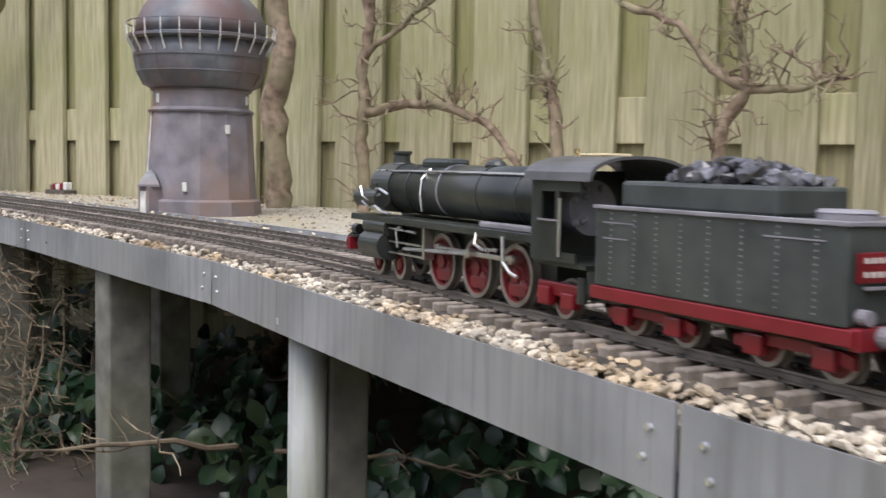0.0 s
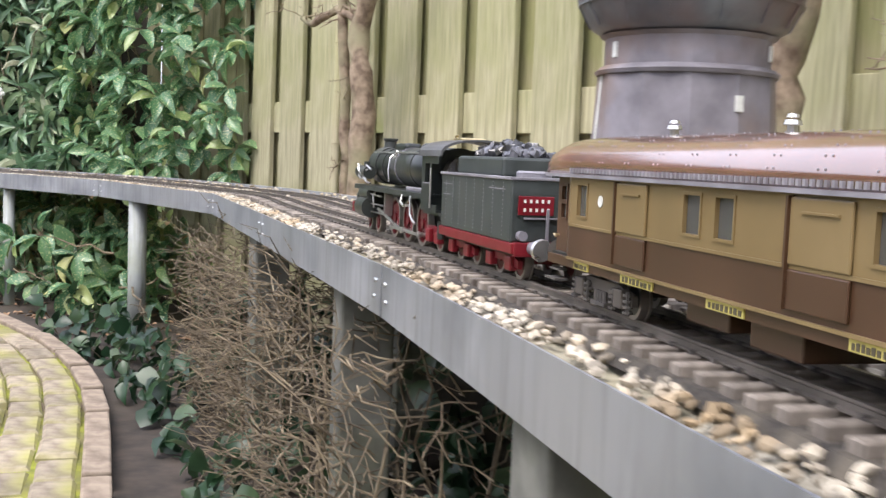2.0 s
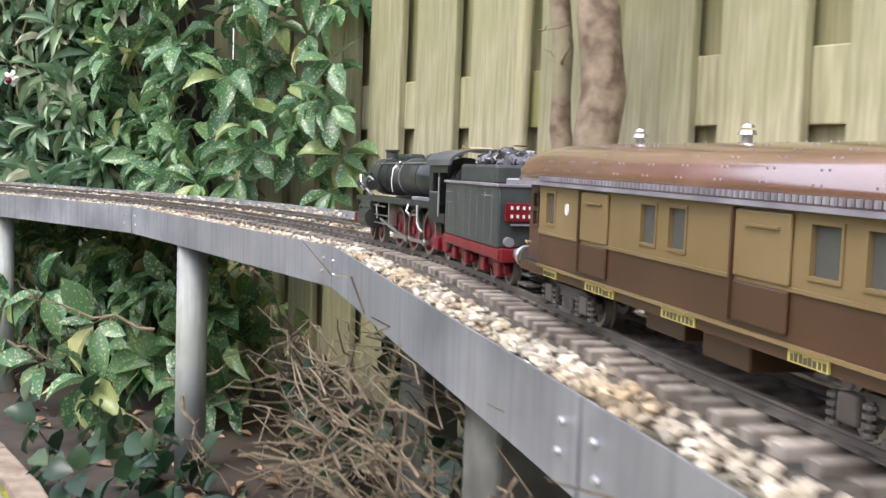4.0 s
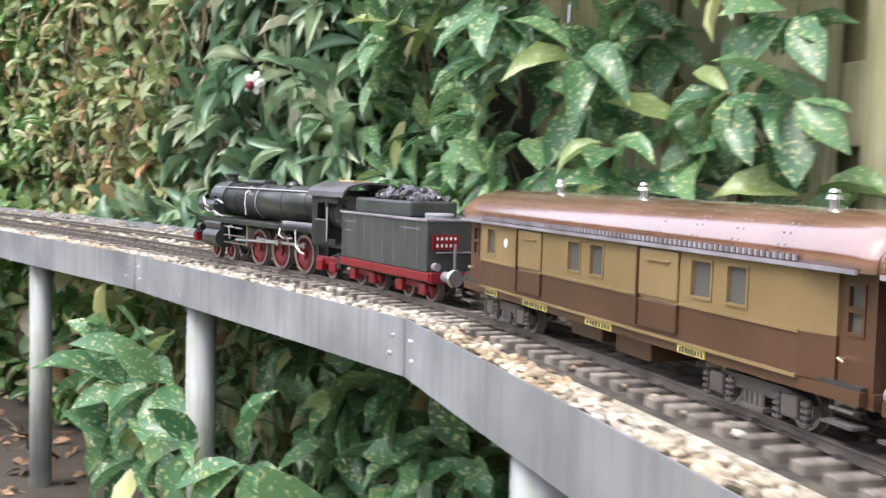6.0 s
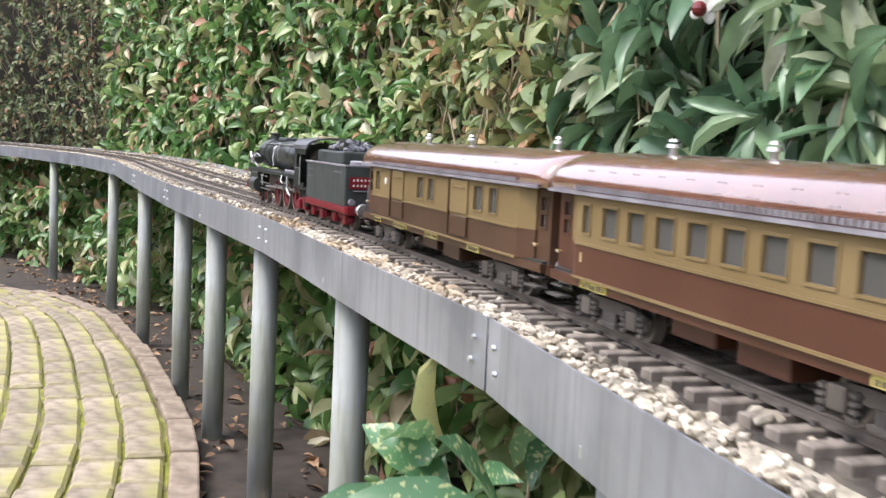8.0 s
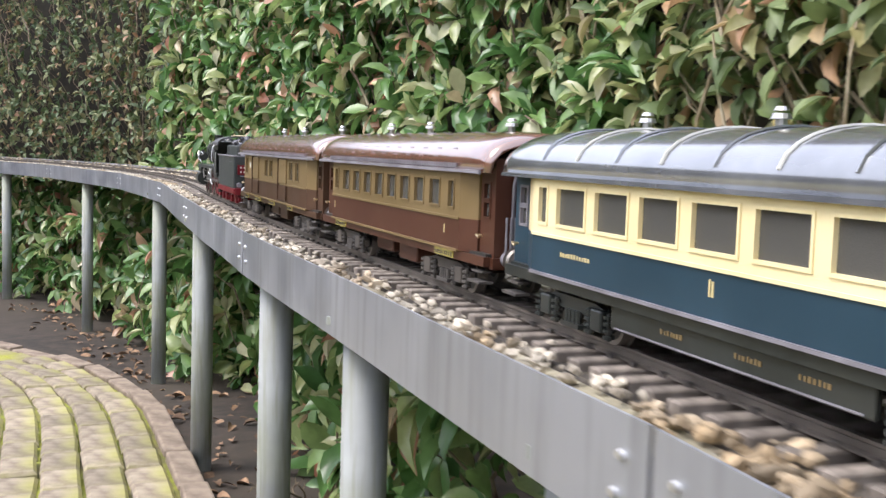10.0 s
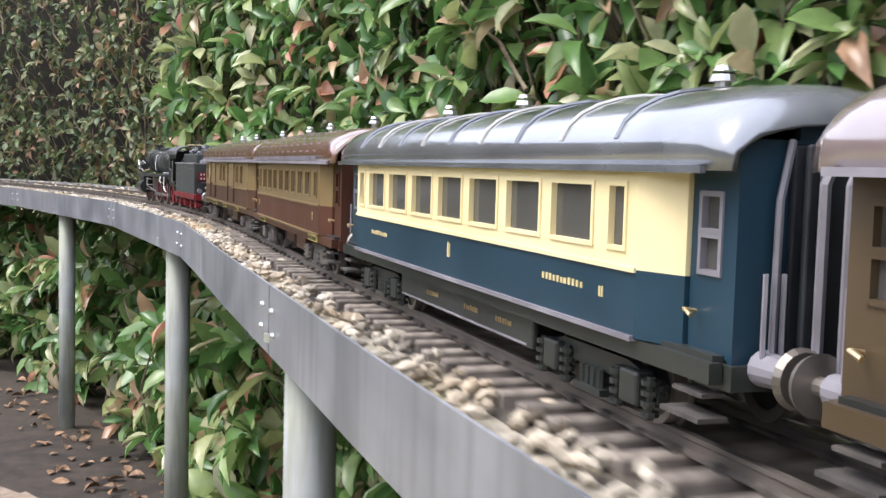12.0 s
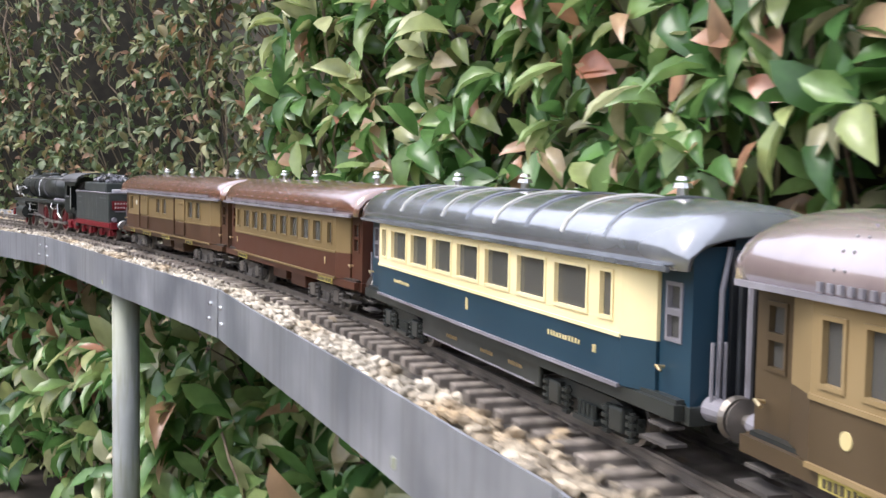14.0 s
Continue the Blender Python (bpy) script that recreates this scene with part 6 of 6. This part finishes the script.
espalier("slender bare fruit tree before the fence", [
    ([(0.18, 2.02, 0.0), (0.18, 2.02, 0.50), (0.17, 2.03, 0.62), (0.15, 2.04, 0.70), (0.13, 2.05, 0.81), (0.12, 2.06, 1.2)], 0.012, 0.008)], 18, 0.07)
espalier("bare fruit tree with forked pale limbs before the fence", [
    ([(0.42, 1.84, 0.0), (0.43, 1.84, 0.50), (0.44, 1.84, 0.58), (0.47, 1.81, 0.635), (0.42, 1.85, 0.67), (0.37, 1.89, 0.75), (0.28, 1.95, 0.79)], 0.015, 0.006),
    ([(0.47, 1.81, 0.635), (0.53, 1.77, 0.632), (0.60, 1.72, 0.65)], 0.008, 0.004),
    ([(0.47, 1.81, 0.64), (0.46, 1.82, 0.71), (0.44, 1.83, 0.80), (0.43, 1.84, 1.0)], 0.008, 0.005)], 15)
espalier("thick smooth-barked trunk against the fence", [
    ([(-1.33, 3.08, 0.0), (-1.37, 3.10, 0.41), (-1.37, 3.10, 0.64), (-1.39, 3.12, 0.78), (-1.36, 3.10, 0.87), (-1.26, 3.03, 0.98), (-1.15, 2.95, 1.2)], 0.027, 0.020),
    ([(-1.38, 3.11, 0.795), (-1.47, 3.16, 0.83), (-1.56, 3.22, 0.805), (-1.62, 3.27, 0.825)], 0.011, 0.007),
    ([(-1.42, 3.13, 0.0), (-1.42, 3.13, 0.43), (-1.43, 3.14, 0.64), (-1.46, 3.16, 0.93), (-1.47, 3.17, 1.3)], 0.014, 0.011)], 3)
espalier("knotty old trunk behind the tower", [
    ([(-0.40, 2.40, 0.0), (-0.40, 2.40, 0.40), (-0.40, 2.40, 0.48), (-0.42, 2.41, 0.62), (-0.39, 2.39, 0.73), (-0.41, 2.40, 0.86), (-0.40, 2.40, 1.2)], 0.030, 0.022)], 14, 0.045)
stake = thing("plant_stake", "smooth pale bamboo stake before the fence", "stake", m=pose(-1.585, 3.395, 0.0, 0, 0.6, 0))
_bm = bmesh.new()
for z in range(7):
    lathe(_bm, [(0.0125, z * 0.26), (0.0120, z * 0.26 + 0.010), (0.0120, z * 0.26 + 0.245), (0.0132, z * 0.26 + 0.252), (0.0132, z * 0.26 + 0.258)], 14)
part("cane", _bm, FENCE_POST, stake)


def dry_hedge():
    """Brown leafless hedge below the deck."""
    th = thing("dry_hedge", "brown leafless twiggy hedge growing under the deck", "hedge")
    bm = bmesh.new()
    for _ in range(26):
        s = random.uniform(2.75, 4.1)
        p, d = on_line(beside_cache(random.choice((-0.03, 0.02, 0.06, 0.12, 0.18))), s)
        a = Vector((p[0], p[1], ground_z(*p)))
        tube(bm, wiggle(a, a + Vector((random.uniform(-0.05, 0.05), random.uniform(-0.05, 0.05), random.uniform(0.22, 0.34))), 5, 0.04), [0.003, 0.0028, 0.0025, 0.0021, 0.0016, 0.0012], 5, cap=False)
    part("stem_mass", bm, TWIG, th)["kind"] = "stuff"
    bm = bmesh.new()
    for _ in range(2200):
        s = 2.68 + 1.5 * random.random() ** 0.85
        o = random.choice((-0.05, -0.04, -0.03, -0.02, 0.0, 0.03, 0.08, 0.15))
        p, d = on_line(beside_cache(o), s)
        z = random.uniform(0.02, 0.33 if o < 0 else 0.36)
        a = Vector((p[0] + random.uniform(-0.02, 0.02), p[1] + random.uniform(-0.02, 0.02), z))
        w = Vector((-d[1], d[0], 0)) * random.uniform(-0.2, 1.0) + Vector((d[0], d[1], 0)) * random.uniform(-1, 1) + Vector((0, 0, random.uniform(-0.3, 0.5)))
        q = wiggle(a, a + w.normalized() * random.uniform(0.03, 0.09), 3, 0.16)
        tube(bm, q, [0.0010, 0.0009, 0.0007, 0.0004], 4, cap=False)
    part("twig_mass", bm, TWIG, th)["kind"] = "stuff"


dry_hedge()


def undergrowth():
    """Loose bare branches lying and hanging below the deck."""
    for s, o, z, way, ln in ((2.0, 0.0, 0.22, (-0.6, -0.5, 0.1), 0.2), (2.2, 0.12, 0.15, (0.8, -0.3, 0.05), 0.3), (2.3, 0.1, 0.30, (0.7, -0.6, -0.02), 0.28), (1.6, 0.06, 0.20, (0.8, -0.4, 0.1), 0.22), (4.7, -0.02, 0.14, (0.5, -0.5, -0.2), 0.2), (4.9, 0.0, 0.2, (-0.6, -0.3, 0.15), 0.2),
                             (5.0, 0.05, 0.1, (0.8, 0.3, 0.25), 0.25), (5.4, -0.02, 0.12, (0.7, -0.2, -0.1), 0.18), (6.2, 0.1, 0.0, (0.3, -0.4, 0.25), 0.2), (7.4, 0.2, -0.02, (0.2, -0.5, 0.4), 0.2)):
        p, d = on_line(beside_cache(o), s)
        a = Vector((p[0], p[1], ground_z(*p) + z))
        th = thing("bare_branch", "thin bare branch among the undergrowth below the deck", "branch", "loose branches")
        bm = bmesh.new()
        main = wiggle(a, a + Vector(way).normalized() * ln, 6, 0.05)
        tube(bm, main, [0.0030, 0.0028, 0.0025, 0.0022, 0.0018, 0.0014, 0.0009], 6, cap=False)
        part("stem", bm, TWIG, th)
        bm = bmesh.new()
        spurs(bm, main[2:], 0.0013, 1, 7, 0.05)
        part("twig_mass", bm, TWIG, th)["kind"] = "stuff"


undergrowth()


def flower():
    th = thing("camellia_flower", "single red and white flower in the shrub", "flower", m=pose(-3.13, 3.865, 0.655))
    for k in range(5):
        bm = bmesh.new()
        ball(bm, (0.011, 0, 0), 0.011, 1, 0.7, 0.25, 10)
        ob = part("petal", bm, PALE, th, "white petal")
        ob.matrix_basis = pose(0, 0, 0.004, 90, 72 * k, 20)
    bm = bmesh.new()
    ball(bm, (0.002, -0.012, -0.002), 0.0085, n=12)
    part("red_centre", bm, RED, th, "red centre")


flower()


def toy_group():
    """Little painted blocks on a dark board by the fence."""
    th = thing("painted_ornament", "small red and white painted ornament on a dark board", "ornament", m=pose(-1.10, 2.985, TOP - 0.002, 0, 0, 140))
    bm = bmesh.new()
    box(bm, -0.05, 0.05, -0.02, 0.02, 0.0, 0.012, 0.002)
    part("board", bm, DECKWOOD, th)
    for x, mt, h in ((-0.035, PALE, 0.022), (-0.016, RED, 0.020), (0.004, PALE, 0.017), (0.022, RED, 0.018), (0.038, BARK, 0.015)):
        bm = bmesh.new()
        box(bm, x - 0.008, x + 0.008, -0.010, 0.010, 0.012, 0.012 + h, 0.003)
        part("painted_block", bm, mt, th)


toy_group()


def closing_walls():
    """Added plain walls that close the garden: near-black for shade behind the hedges, unseen ones at the camera's
    back.
    """
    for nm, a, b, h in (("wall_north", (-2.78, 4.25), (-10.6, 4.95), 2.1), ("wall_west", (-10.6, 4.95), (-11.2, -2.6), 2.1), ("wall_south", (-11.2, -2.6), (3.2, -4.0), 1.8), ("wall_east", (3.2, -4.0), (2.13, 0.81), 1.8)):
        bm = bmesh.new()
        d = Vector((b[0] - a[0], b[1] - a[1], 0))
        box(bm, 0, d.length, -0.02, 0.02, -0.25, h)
        ob = part(nm, bm, GAPSHADE if nm in ("wall_north", "wall_west") else FENCE_SHADED)
        ob.matrix_basis = pose(a[0], a[1], 0, 0, 0, math.degrees(math.atan2(d.y, d.x)))
        tagged(ob, "plain added wall that closes off the garden", "fence", kind="structure")


closing_walls()


build_path()
motions()
